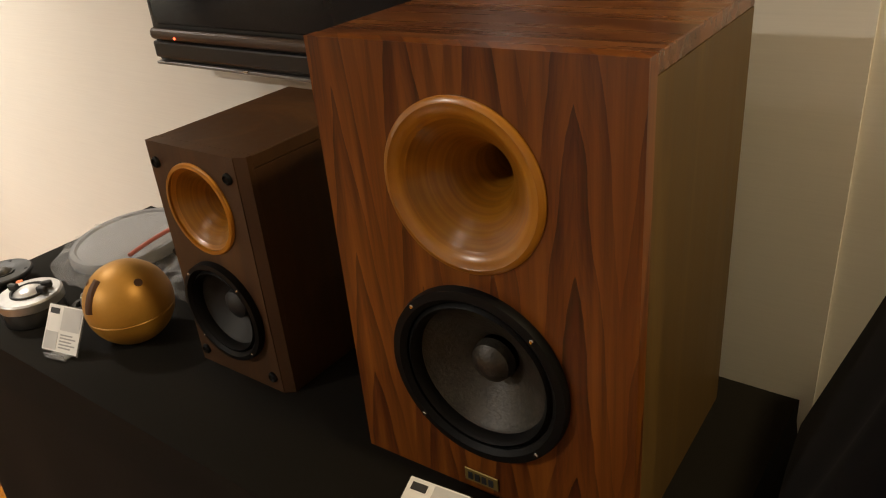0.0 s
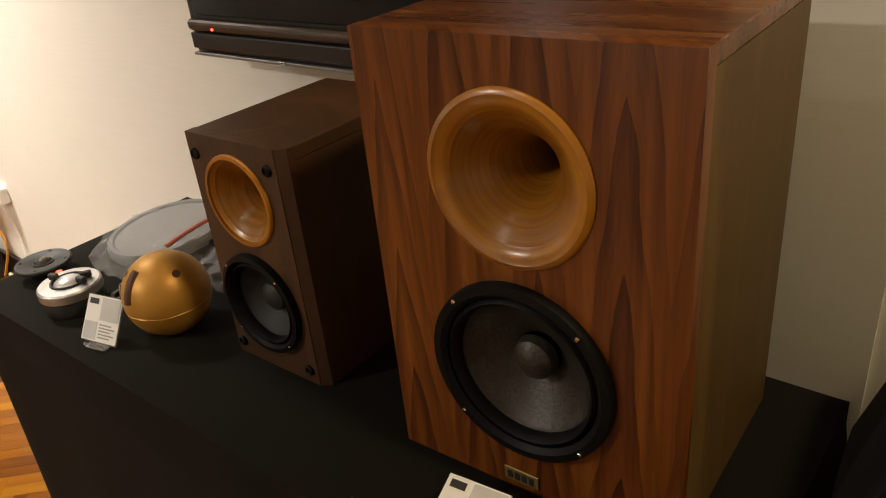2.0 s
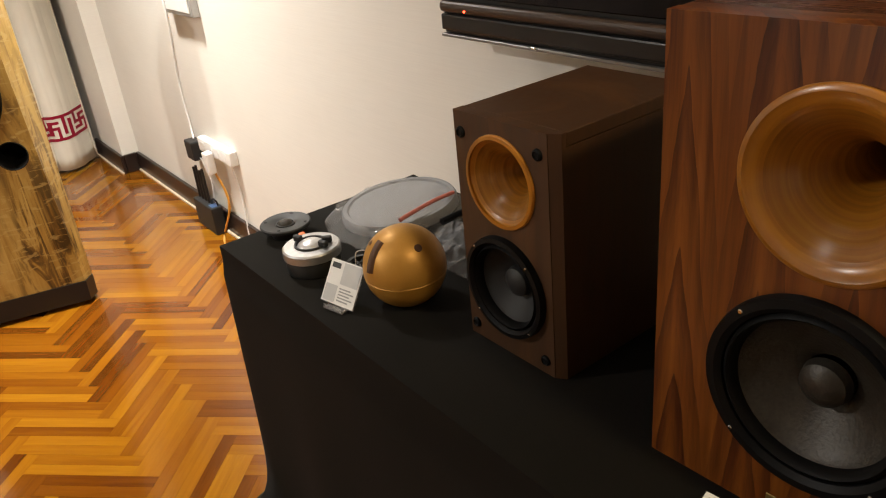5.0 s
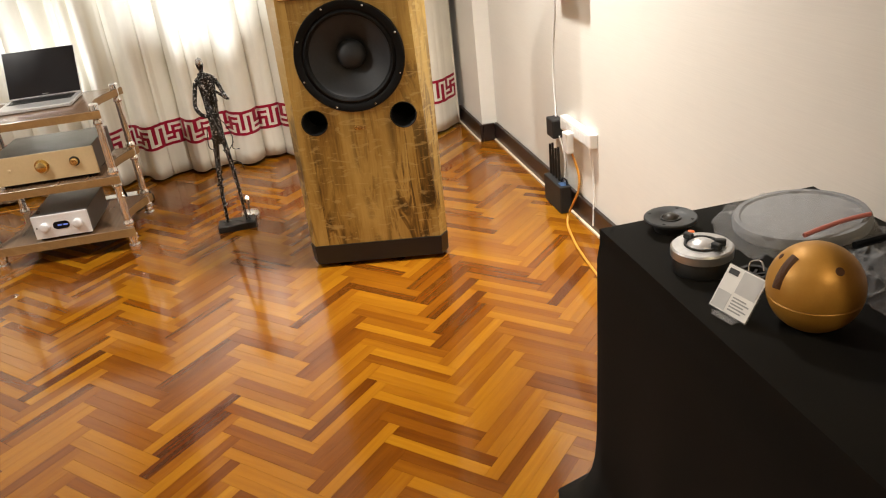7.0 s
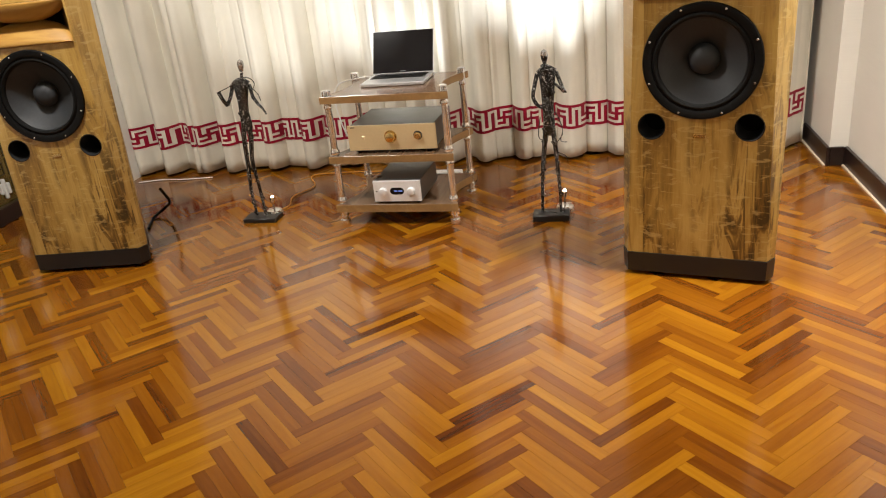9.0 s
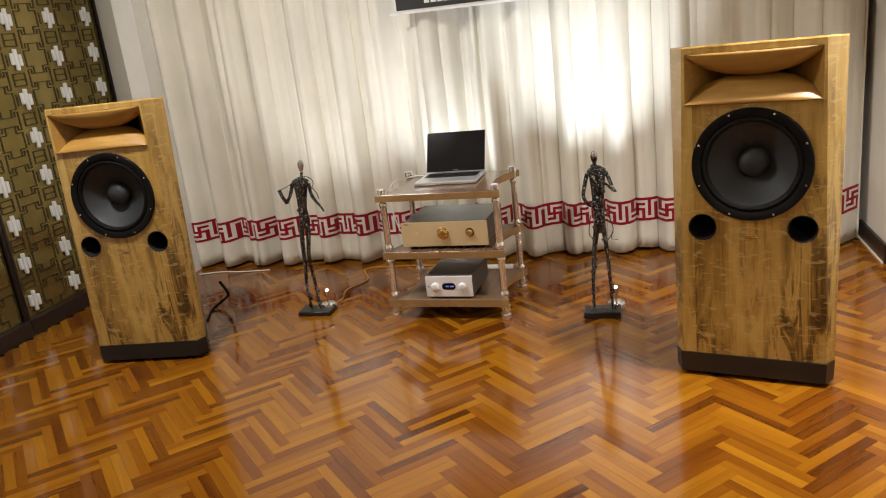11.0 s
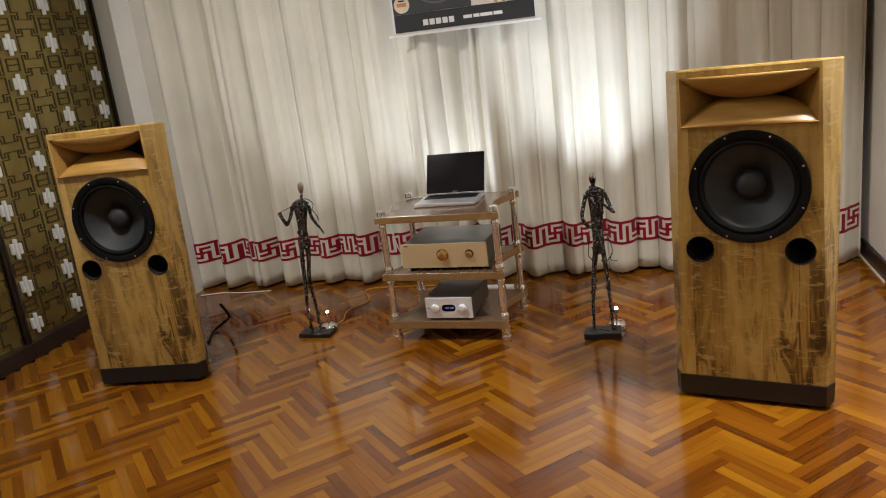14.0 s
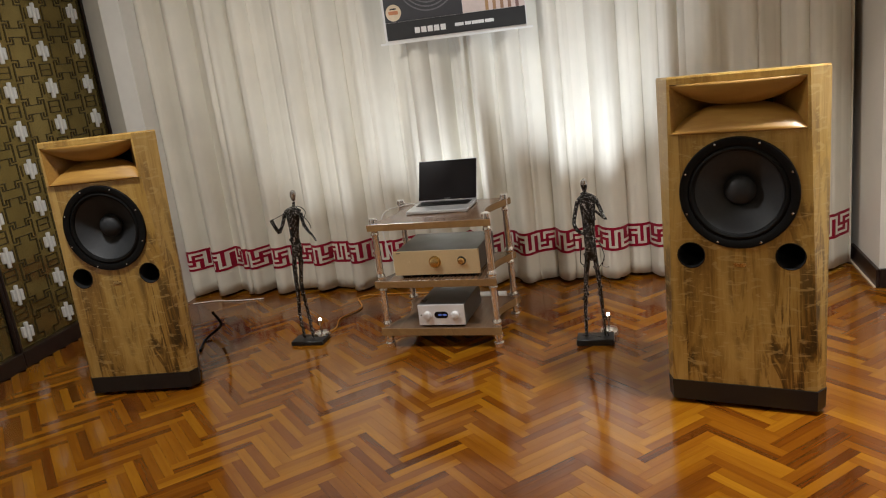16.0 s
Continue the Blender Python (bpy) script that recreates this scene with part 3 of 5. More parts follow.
# ---- loudspeakers ----
def woofer(parent, cx, cz, r, cone, name="woofer", screws=8, ring=RUBBER, face=0.0, cap=0.3):
    """A cone driver sunk in a front at y = face, looking to -y."""
    w = new(name)
    w.empty_display_size = 0.03
    w.parent, w.location = parent, (cx, face, cz)
    f = lambda prof: bm_move(bm_lathe(prof, 64), FRONT)
    part("basket_ring", f([(r * 0.84, -0.01), (r * 0.845, 0.006), (r * 0.90, 0.011), (r * 0.985, 0.010), (r, 0.004), (r, -0.01)]), ring, w, smooth=True)
    part("surround", f([(r * 0.85, -0.004), (r * 0.83, 0.004), (r * 0.79, 0.0075), (r * 0.75, 0.003), (r * 0.735, -0.006)]), RUBBER, w, "soft rubber surround", True)
    dep = r * 0.34
    part("cone", f([(r * 0.745, -0.004)] + [(r * (0.735 - 0.50 * k / 8), -0.006 - dep * (k / 8) ** 0.85) for k in range(9)]), cone, w, smooth=True)
    part("dust_cap", f([(r * cap, -0.004 - dep * 0.82), (r * cap * 0.9, -dep * 0.62), (r * cap * 0.6, -dep * 0.45), (r * cap * 0.3, -dep * 0.37), (0, -dep * 0.35)]), cone, w, smooth=True)
    first, size = None, min(1.0, r / 0.16)
    for k in range(screws):
        a = 2 * math.pi * (k + 0.5) / screws
        m = pose(r * 0.945 * math.cos(a), 0, r * 0.945 * math.sin(a))
        if first is None:
            first = part("screw", f([(0.0, 0.0125), (0.0026 * size, 0.0125), (0.0038 * size, 0.0115), (0.0042 * size, 0.010)]), CHROME, w)
            first.matrix_basis = m
        else:
            s = first.copy()
            scene.collection.objects.link(s)
            s.parent, s.matrix_basis = w, m
    return w


def make_floor_speaker(m, label):
    s = thing("floor_speaker", m, label, "loudspeaker", "pair of floor loudspeakers")
    H, HB, D = 1.271, 0.098, 0.29
    hw = lambda z: 0.258 + (0.234 - 0.258) * (z - HB) / (H - HB)
    # flanks slant back from the front, wider at the top, and the sides draw in to the back
    for sx in (-1, 1):
        b = [(sx * hw(HB), 0.001, HB), (sx * 0.284, 0.050, HB), (sx * 0.264, 0.065, HB), (sx * 0.235, 0.021, HB)]
        t = [(sx * hw(H), 0.001, H - 0.004), (sx * 0.295, 0.106, H - 0.011), (sx * 0.275, 0.12, H - 0.012), (sx * 0.226, 0.021, H - 0.0055)]
        part("flank_panel", bm_hex(b, t), MAPLE, s)
        b = [(sx * 0.284, 0.051, HB), (sx * 0.172, D, HB), (sx * 0.152, D, HB), (sx * 0.264, 0.066, HB)]
        t = [(sx * 0.295, 0.107, H - 0.011), (sx * 0.195, D, H - 0.0225), (sx * 0.175, D, H - 0.0225), (sx * 0.275, 0.121, H - 0.012)]
        part("side_panel", bm_hex(b, t), MAPLE, s)
    part("back_panel", bm_hex([(-0.15, D - 0.02, HB), (0.15, D - 0.02, HB), (0.15, D - 0.001, HB), (-0.15, D - 0.001, HB)], [(-0.173, D - 0.02, H - 0.0225), (0.173, D - 0.02, H - 0.0225), (0.173, D - 0.001, H - 0.0235), (-0.173, D - 0.001, H - 0.0235)]), MAPLE, s)
    lid = lambda z, e: [(-hw(H) + e, e, z), (hw(H) - e, e, z), (0.295 - e, 0.106, z - 0.007), (0.195 - e, D, z - 0.0185), (-0.195 + e, D, z - 0.0185), (-0.295 + e, 0.106, z - 0.007)]
    part("top_panel", bm_hex(lid(H - 0.0035, 0), lid(H + 0.003, 0.003)), MAPLE, s)
    ports = [(-0.171, 0.613, 0.049), (0.171, 0.613, 0.049)]
    z0, z1 = 1.066, 1.246
    part("front_panel", bm_panel([(-hw(HB), HB), (hw(HB), HB), (hw(z0), z0), (-hw(z0), z0)], ports + [(0, 0.847, 0.187)], 0.0, 0.02), MAPLE, s)
    part("front_rail", bm_box((-hw(z1) + 0.001, 0.0, z1), (hw(z1) - 0.001, 0.02, H - 0.004)), MAPLE, s)
    for sx in (-1, 1):
        part("front_stile", bm_hex([(sx * 0.226, 0, z0 + 0.001), (sx * hw(z0), 0, z0 + 0.001), (sx * hw(z0), 0.02, z0 + 0.001), (sx * 0.226, 0.02, z0 + 0.001)], [(sx * 0.226, 0, z1), (sx * hw(z1), 0, z1), (sx * hw(z1), 0.02, z1), (sx * 0.226, 0.02, z1)]), MAPLE, s)
    # bi-radial horn: two bulging lips that nearly meet, slanted cheeks and a dark throat
    horn = new("horn")
    horn.empty_display_size = 0.03
    horn.parent = s

    def belly(x, power, lift):
        return max(0.0, 1 - (abs(x) / 0.2255) ** power) ** lift

    def upper(u, v):
        x = -0.2255 + 0.451 * u
        k = belly(x, 2.3, 0.9)
        return (x, -0.004 + 0.020 * (1 - k) + 0.085 * (1 - math.cos(v * math.pi / 2)) * (0.35 + 0.65 * k), z1 - 0.001 - 0.079 * k * math.sin(v * math.pi / 2))

    def lower(u, v):
        x = -0.2255 + 0.451 * u
        k = belly(x, 2.4, 0.72)
        return (x, -0.012 + 0.012 * (1 - k) + 0.115 * v * (0.3 + 0.7 * k), z0 + 0.005 + 0.092 * k * math.sin(v * math.pi / 2) ** 0.9)

    solid(part("upper_lip", bm_sheet(48, 14, upper), HORNWOOD, horn, smooth=True), 0.01, -1)
    solid(part("lower_lip", bm_sheet(48, 14, lower), HORNWOOD, horn, smooth=True), 0.01, -1)
    part("lower_edge", bm_hex([(-0.2255, 0.0, z0 + 0.001), (0.2255, 0.0, z0 + 0.001), (0.2255, 0.03, z0 + 0.001), (-0.2255, 0.03, z0 + 0.001)], [(-0.2255, -0.012, z0 + 0.006), (0.2255, -0.012, z0 + 0.006), (0.2255, 0.03, z0 + 0.006), (-0.2255, 0.03, z0 + 0.006)]), HORNWOOD, horn)
    for sx in (-1, 1):
        part("cheek", bm_hex([(sx * 0.2258, 0.003, z0 + 0.003), (sx * 0.2258, 0.2, z0 + 0.003), (sx * 0.10, 0.2, z0 + 0.003)], [(sx * 0.2258, 0.003, z1 - 0.002), (sx * 0.2258, 0.2, z1 - 0.002), (sx * 0.10, 0.2, z1 - 0.002)]), HORNWOOD, horn)
    part("throat", bm_box((-0.21, 0.201, z0), (0.21, 0.215, z1)), VOID, horn)
    woofer(s, 0, 0.847, 0.205, CONE, face=0.0, cap=0.27)
    for px, pz, r in ports:
        part("port", bm_move(bm_lathe([(r + 0.002, 0.001), (r, 0.002), (r - 0.002, 0.0), (r - 0.003, -0.12), (0, -0.121)], 40), pose(px, 0, pz) @ FRONT), VOID, s, smooth=True)
    part("name_plate", bm_box((-0.022, -0.003, 0.572), (0.022, 0.001, 0.586), 0.001, 1), BRASS, s, "small brass plate")
    ring = lambda z, e: [(-0.261 - e, -0.004, z), (0.261 + e, -0.004, z), (0.286 + e, 0.047, z), (0.174 + e, D, z), (-0.174 - e, D, z), (-0.286 - e, 0.047, z)]
    part("plinth", bm_hex(ring(0.018, -0.003), ring(0.097, 0)), BLACK, s, "black painted plinth")
    for fx, fy in ((-0.22, 0.05), (0.22, 0.05), (-0.14, D - 0.05), (0.14, D - 0.05)):
        part("foot", bm_move(bm_lathe([(0, 0), (0.02, 0), (0.022, 0.004), (0.022, 0.019), (0, 0.019)], 20), pose(fx, fy, 0)), RUBBER, s)
    return s


right = make_floor_speaker(pose(-3.124, 0.302, 0.004, 0, 0, 76.1), "tall spalted-maple floor loudspeaker with horn and black plinth")
left = copy_thing(right, pose(-3.292, -2.476, 0.004, 0, 0, 96.9))


def turned_horn(parent, cx, cz, r, lip, material, deeper, deep):
    """A round turned horn with a flat lip, flush in a front at y = 0."""
    h = new("horn")
    h.empty_display_size = 0.03
    h.parent, h.location = parent, (cx, 0, cz)
    part("lip", bm_move(bm_lathe([(r, -0.004), (r, 0.002), (r - 0.002, 0.004), (r - 0.006, 0.005), ((r + lip) / 2 + 0.003, 0.0046), ((r + lip) / 2 - 0.002, 0.0036), (lip + 0.002, 0.0010), (lip, -0.0008), (lip - 0.003, -0.003)], 72), FRONT), material, h, smooth=True)
    prof = [(lip - 0.003, -0.003)]
    for k in range(1, 31):
        t = k / 30
        prof.append(((lip - 0.003) * ((1 - t) ** 3.0 * 0.76 + 0.24) + 0.0006 * math.sin(k * 2.1), -0.003 - deep * t))
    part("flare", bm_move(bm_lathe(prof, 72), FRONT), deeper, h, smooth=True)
    rt = prof[-1][0]
    part("throat", bm_move(bm_lathe([(rt + 0.001, -deep + 0.002), (rt, -deep - 0.03), (0, -deep - 0.031)], 40), FRONT), VOID, h)
    part("phase_plug", bm_move(bm_lathe([(0, 0.006), (rt * 0.3, 0.004), (rt * 0.5, -0.004), (rt * 0.5, -0.01)], 24), pose(rt * 0.25, deep * 0.96, 0) @ FRONT), GREYMESH, h)
    return h


def box_cabinet(s, w, d, h, holes, front, skin, lid, wf=None):
    t = 0.018
    part("front_panel", bm_panel([(0, 0), (wf or w, 0), (wf or w, h), (0, h)], holes, 0.0, t), front, s)
    if wf:
        part("corner_strip", bm_hex([(wf + 0.0005, 0.001, 0), (w, 0.010, 0), (w, t, 0), (wf + 0.0005, t, 0)], [(wf + 0.0005, 0.001, h), (w, 0.010, h), (w, t, h), (wf + 0.0005, t, h)]), skin, s)
    part("left_side", bm_box((0.0005, t + 0.0005, 0), (t, d, h - t - 0.0005)), skin, s)
    part("right_side", bm_box((w - t, t + 0.0005, 0), (w - 0.0005, d, h - t - 0.0005)), skin, s)
    part("top_panel", bm_box((0.0005, t + 0.0005, h - t), (w - 0.0005, d, h - 0.0003), 0.001, 1), lid, s)
    part("back_panel", bm_box((t + 0.0005, d - t, 0.001), (w - t - 0.0005, d - 0.001, h - t - 0.001)), skin, s)
    part("bottom_panel", bm_box((t + 0.0005, t + 0.001, 0.001), (w - t - 0.0005, d - t - 0.001, t)), skin, s)


ZT = 0.738


def make_large_monitor():
    s = thing("large_bookshelf_speaker", pose(-0.608, 0.741, ZT, 0, 0, 1.9), "rosewood bookshelf loudspeaker with turned wooden horn on black cloth", "loudspeaker")
    w, d, h = 0.343, 0.285, 0.507
    box_cabinet(s, w, d, h, [(0.169, 0.376, 0.085), (0.172, 0.166, 0.099)], ROSE, WALNUT_SIDE, ROSETOP)
    turned_horn(s, 0.169, 0.376, 0.088, 0.069, RINGED, RINGED_SHADED, 0.125)
    woofer(s, 0.172, 0.166, 0.105, CARBON, screws=4, cap=0.24)
    plate = part("name_plate", bm_box((0.143, -0.002, 0.010), (0.187, 0.0, 0.028), 0.0008, 1), AGEDBRASS, s, "small brass name plate")
    for k in range(4):
        part("plate_bar", bm_box((0.148 + k * 0.009, -0.0028, 0.014), (0.154 + k * 0.009, -0.0021, 0.024)), INK, plate)
    return s


def make_small_monitor():
    s = thing("small_bookshelf_speaker", pose(-0.957, 0.756, ZT, 0, 0, 0.3), "small dark walnut bookshelf loudspeaker with pale wooden horn", "loudspeaker")
    w, d, h = 0.188, 0.261, 0.349
    box_cabinet(s, w, d, h, [(0.086, 0.265, 0.061), (0.086, 0.110, 0.070)], WALNUT, WALNUT, WALNUT, 0.174)
    turned_horn(s, 0.086, 0.265, 0.0645, 0.056, RINGED_PALE, RINGED_SHADED, 0.105)
    woofer(s, 0.086, 0.110, 0.076, POLYCONE, screws=4, cap=0.3)
    for px, pz in ((0.014, 0.320), (0.158, 0.320), (0.014, 0.022), (0.158, 0.022)):
        part("grille_socket", bm_move(bm_lathe([(0, 0.0025), (0.004, 0.0025), (0.0055, 0.0045), (0.0075, 0.003), (0.008, 0)], 20), pose(px, 0, pz) @ FRONT), RUBBER, s)
    return s


make_large_monitor()
make_small_monitor()


# ---- the display table under its cloth ----
TX0, TX1, TY0, TY1 = -1.565, -0.185, 0.600, 1.085
tab = thing("display_table", pose(TX0, TY0, 0), "long display table hidden under a black cloth", "table")
part("tabletop", bm_box((0.02, 0.02, 0.70), (TX1 - TX0 - 0.02, TY1 - TY0 - 0.02, 0.728), 0.004), BLACKMATT, tab)
for lx in (0.08, TX1 - TX0 - 0.08):
    for ly in (0.07, TY1 - TY0 - 0.07):
        part("leg", bm_move(bm_lathe([(0, 0.004), (0.018, 0.004), (0.018, 0.70), (0, 0.70)], 16), pose(lx, ly, 0)), BLACKMATT, tab)


def make_tablecloth():
    c = thing("tablecloth", pose(0, 0, 0), "black tablecloth draped to the floor over the display table", "tablecloth")
    per = [(TX1, TY1), (TX0, TY1), (TX0, TY0), (TX1, TY0)]
    r, pts = 0.018, []
    # rim of the top, counted along back, left end, front and right end
    line = []
    for (ax, ay), (bx, by) in zip(per, per[1:] + per[:1]):
        n = max(6, int(math.hypot(bx - ax, by - ay) / 0.02))
        line += [(ax + (bx - ax) * k / n, ay + (by - ay) * k / n) for k in range(n)]
    cx, cy = (TX0 + TX1) / 2, (TY0 + TY1) / 2
    bm = bmesh.new()
    rings = []
    for step in range(-2, 22):
        ring = []
        for k, (x, y) in enumerate(line):
            nx = (-1 if abs(x - TX0) < 1e-6 else 0) + (1 if abs(x - TX1) < 1e-6 else 0)
            ny = (-1 if abs(y - TY0) < 1e-6 else 0) + (1 if abs(y - TY1) < 1e-6 else 0)
            ln = math.hypot(nx, ny) or 1
            nx, ny = nx / ln, ny / ln
            if step < 0:
                q = 0.012 * (-step)
                ring.append(bm.verts.new((x - nx * q, y - ny * q, ZT - 0.0005)))
                continue
            f = step / 21
            drop = f * (ZT - 0.006)
            corner = math.exp(-((x - TX0) ** 2 + (y - TY0) ** 2) / 0.02)
            wave = 0.5 + 0.5 * math.sin(k * 0.42 + 1.5 * noise.noise((x * 3, y * 3, 0)))
            flare = 0.004 + f ** 1.4 * (0.002 + 0.014 * wave) + corner * f ** 14 * 0.10
            if ny > 0:
                flare = 0.004 + 0.01 * f
            lim = 0.006 if step < 2 else 0
            ring.append(bm.verts.new((x + nx * (flare - lim), y + ny * (flare - lim), ZT - drop - (0.001 if step == 0 else 0))))
        rings.append(ring)
    n = len(line)
    for p, q in zip(rings, rings[1:]):
        for k in range(n):
            bm.faces.new([p[k], p[(k + 1) % n], q[(k + 1) % n], q[k]])
    part("drape", bm, BLACKCLOTH, c, smooth=True)
    e = 0.023
    part("cover", bm_sheet(40, 14, lambda u, v: (TX0 + e + (TX1 - TX0 - 2 * e) * u, TY0 + e + (TY1 - TY0 - 2 * e) * v, ZT - 0.0004 + 0.0004 * noise.noise((u * 9, v * 4, 2)))), BLACKCLOTH, c, smooth=True)
    return c


make_tablecloth()


# ---- television on the wall ----
tv = thing("television", pose(-1.446, 1.118, 1.064), "black flat television on the wall, switched off, red light on", "television")
part("casing", bm_box((0, 0.006, 0), (1.05, 0.05, 0.70), 0.006), BLACK, tv)
part("screen", bm_box((0.022, 0.0, 0.075), (1.028, 0.0055, 0.678), 0.002, 1), SCREENGLASS, tv, "dark glossy glass")
part("lower_bezel", bm_box((0.004, -0.004, 0.010), (1.046, 0.0055, 0.042), 0.004), BLACK, tv)
part("bezel_ridge", bm_box((0.006, -0.010, 0.046), (1.044, 0.0055, 0.068), 0.009, 3), plain("smoked_bronze_plastic", (0.05, 0.032, 0.023), 0.42, 0.1), tv, "smoky bronze ridge")
part("lower_trim", bm_box((0.0, -0.002, -0.004), (1.05, 0.03, 0.002), 0.001, 1), GREYTRIM, tv, "thin silver edge")
part("standby_light", bm_move(bm_lathe([(0, 0.002), (0.002, 0.002), (0.0025, 0)], 12), pose(0.088, -0.0095, 0.052) @ FRONT), REDLED, tv, "small red light")
part("badge", bm_box((0.265, -0.006, -0.001), (0.278, -0.002, 0.004), 0.001, 1), CHROME, tv)
part("bracket", bm_box((0.45, 0.05, 0.2), (0.75, 0.0995, 0.5), 0.004), BLACKMATT, tv)


# ---- equipment rack and what stands on it ----
def make_rack():
    r = thing("equipment_rack", pose(-3.801, -1.051, 0.004, 0, 0, 86.9), "three-tier brown hi-fi rack on chrome posts", "hi-fi rack")
    hw, d = 0.291, 0.416

    def shelf(z0, z1):
        n, out = 18, []
        for k in range(n + 1):
            t = k / n
            out.append((hw + 0.028 - 0.075 * math.sin(math.pi * t) ** 1.2, -0.03 + t * (d + 0.06)))
        ring = [(x, y) for x, y in out] + [(-x, y) for x, y in reversed(out)]
        board = part("shelf", bm_hex([(x, y, z0) for x, y in ring], [(x, y, z1 - 0.0015) for x, y in ring]), SHELF_EDGE, r)
        part("shelf_face", bm_hex([(x * 0.992, 0.19 + (y - 0.19) * 0.985, z1 - 0.0014) for x, y in ring], [(x * 0.988, 0.19 + (y - 0.19) * 0.98, z1) for x, y in ring]), SHELF, board, "dark brown upper face")

    for z0, z1 in ((0.630, 0.664), (0.330, 0.366), (0.072, 0.112)):
        shelf(z0, z1)
    for sx in (-1, 1):
        for y in (0, d):
            post = new("post")
            post.empty_display_size = 0.03
            post.parent, post.location = r, (sx * hw, y, 0)
            part("rod", bm_lathe([(0, 0.03), (0.0165, 0.03), (0.0165, 0.675), (0, 0.675)], 28), POSTMETAL, post, smooth=True)
            for z in (0.118, 0.372):
                part("collar", bm_lathe([(0.0165, z), (0.021, z), (0.023, z + 0.004), (0.023, z + 0.018), (0.019, z + 0.024), (0.0165, z + 0.03)], 28), POSTMETAL, post, smooth=True)
            for z in (0.318, 0.612):
                part("collar", bm_lathe([(0.0165, z - 0.012), (0.021, z - 0.008), (0.022, z), (0.0165, z + 0.011)], 28), POSTMETAL, post, smooth=True)
            part("cap", bm_lathe([(0, 0.691), (0.016, 0.691), (0.021, 0.687), (0.022, 0.665), (0, 0.665)], 28), POSTMETAL, post, smooth=True)
            part("foot", bm_lathe([(0, 0), (0.022, 0), (0.025, 0.004), (0.025, 0.024), (0.018, 0.030), (0.018, 0.044), (0.024, 0.050), (0.024, 0.070), (0, 0.070)], 28), POSTMETAL, post, smooth=True)
    return r


make_rack()
RACK = pose(-3.801, -1.051, 0.004, 0, 0, 86.9)


def knob(name, parent, x, y, z, r, deep, material):
    return part(name, bm_move(bm_lathe([(0, deep), (r * 0.8, deep), (r * 0.95, deep - 0.002), (r, deep - 0.005), (r * 1.04, 0.003), (r * 1.04, 0)], 36), pose(x, y, z) @ FRONT), material, parent, smooth=True)


amp = thing("amplifier", RACK @ pose(0.008, 0.012, 0.366), "champagne gold amplifier with two brass knobs on the rack", "amplifier")
part("front_panel", bm_box((-0.224, 0, 0.016), (0.224, 0.012, 0.141), 0.002), CHAMPAGNE, amp)
part("casing", bm_box((-0.214, 0.0125, 0.018), (0.214, 0.36, 0.139), 0.003), BRONZE, amp, "dark bronze casing")
knob("volume_knob", amp, -0.005, 0, 0.082, 0.0235, 0.024, BRASS)
knob("selector_knob", amp, 0.134, 0, 0.085, 0.0165, 0.02, BRASS)
part("knob_ring", bm_move(bm_lathe([(0.024, 0.001), (0.031, 0.0015), (0.032, 0)], 36), pose(-0.005, 0, 0.082) @ FRONT), BRASS, amp)
part("knob_ring", bm_move(bm_lathe([(0.017, 0.001), (0.022, 0.0015), (0.0225, 0)], 36), pose(0.134, 0, 0.085) @ FRONT), INK, amp)
part("power_button", bm_box((-0.150, -0.003, 0.074), (-0.136, 0, 0.088), 0.001, 1), CHAMPAGNE, amp)
part("maker_mark", bm_box((-0.207, -0.0008, 0.130), (-0.185, 0, 0.134)), INK, amp)
for fx in (-0.18, 0.18):
    for fy in (0.04, 0.32):
        part("foot", bm_move(bm_lathe([(0, 0), (0.018, 0), (0.02, 0.003), (0.02, 0.018), (0, 0.018)], 20), pose(fx, fy, 0)), RUBBER, amp)

dac = thing("disc_player", RACK @ pose(0.012, -0.02, 0.112), "compact silver audio unit with a dark oval display", "audio unit")
part("front_panel", bm_box((-0.122, 0, 0.012), (0.122, 0.012, 0.120), 0.002), SILVER, dac)
part("casing", bm_box((-0.1215, 0.0125, 0.012), (0.1215, 0.33, 0.1195), 0.002), CASEGREY, dac, "brushed grey casing")
knob("left_knob", dac, -0.072, 0, 0.066, 0.020, 0.018, SILVER)
knob("right_knob", dac, 0.072, 0, 0.066, 0.020, 0.018, SILVER)
oval = []
for k in range(24):
    a = 2 * math.pi * k / 24
    oval.append((0.018 * (1 if math.cos(a) > 0 else -1) + 0.018 * math.cos(a), 0.018 * math.sin(a)))
disp = part("display", bm_hex([(x, -0.0015, 0.067 + z) for x, z in oval], [(x, 0.0005, 0.067 + z) for x, z in oval]), SCREENGLASS, dac, "dark oval display")
for k, (x, w) in enumerate(((-0.016, 0.018), (0.008, 0.02))):
    part("lit_digits", bm_box((x, -0.0024, 0.064), (x + w, -0.0016, 0.071)), DISPLAY, disp)
part("indicator", bm_move(bm_lathe([(0, 0.001), (0.0035, 0.001), (0.004, 0)], 16), pose(-0.107, 0, 0.066) @ FRONT), INK, dac)
for fx in (-0.1, 0.1):
    for fy in (0.03, 0.29):
        part("foot", bm_move(bm_lathe([(0, 0), (0.012, 0), (0.013, 0.013), (0, 0.013)], 16), pose(fx, fy, 0)), RUBBER, dac)

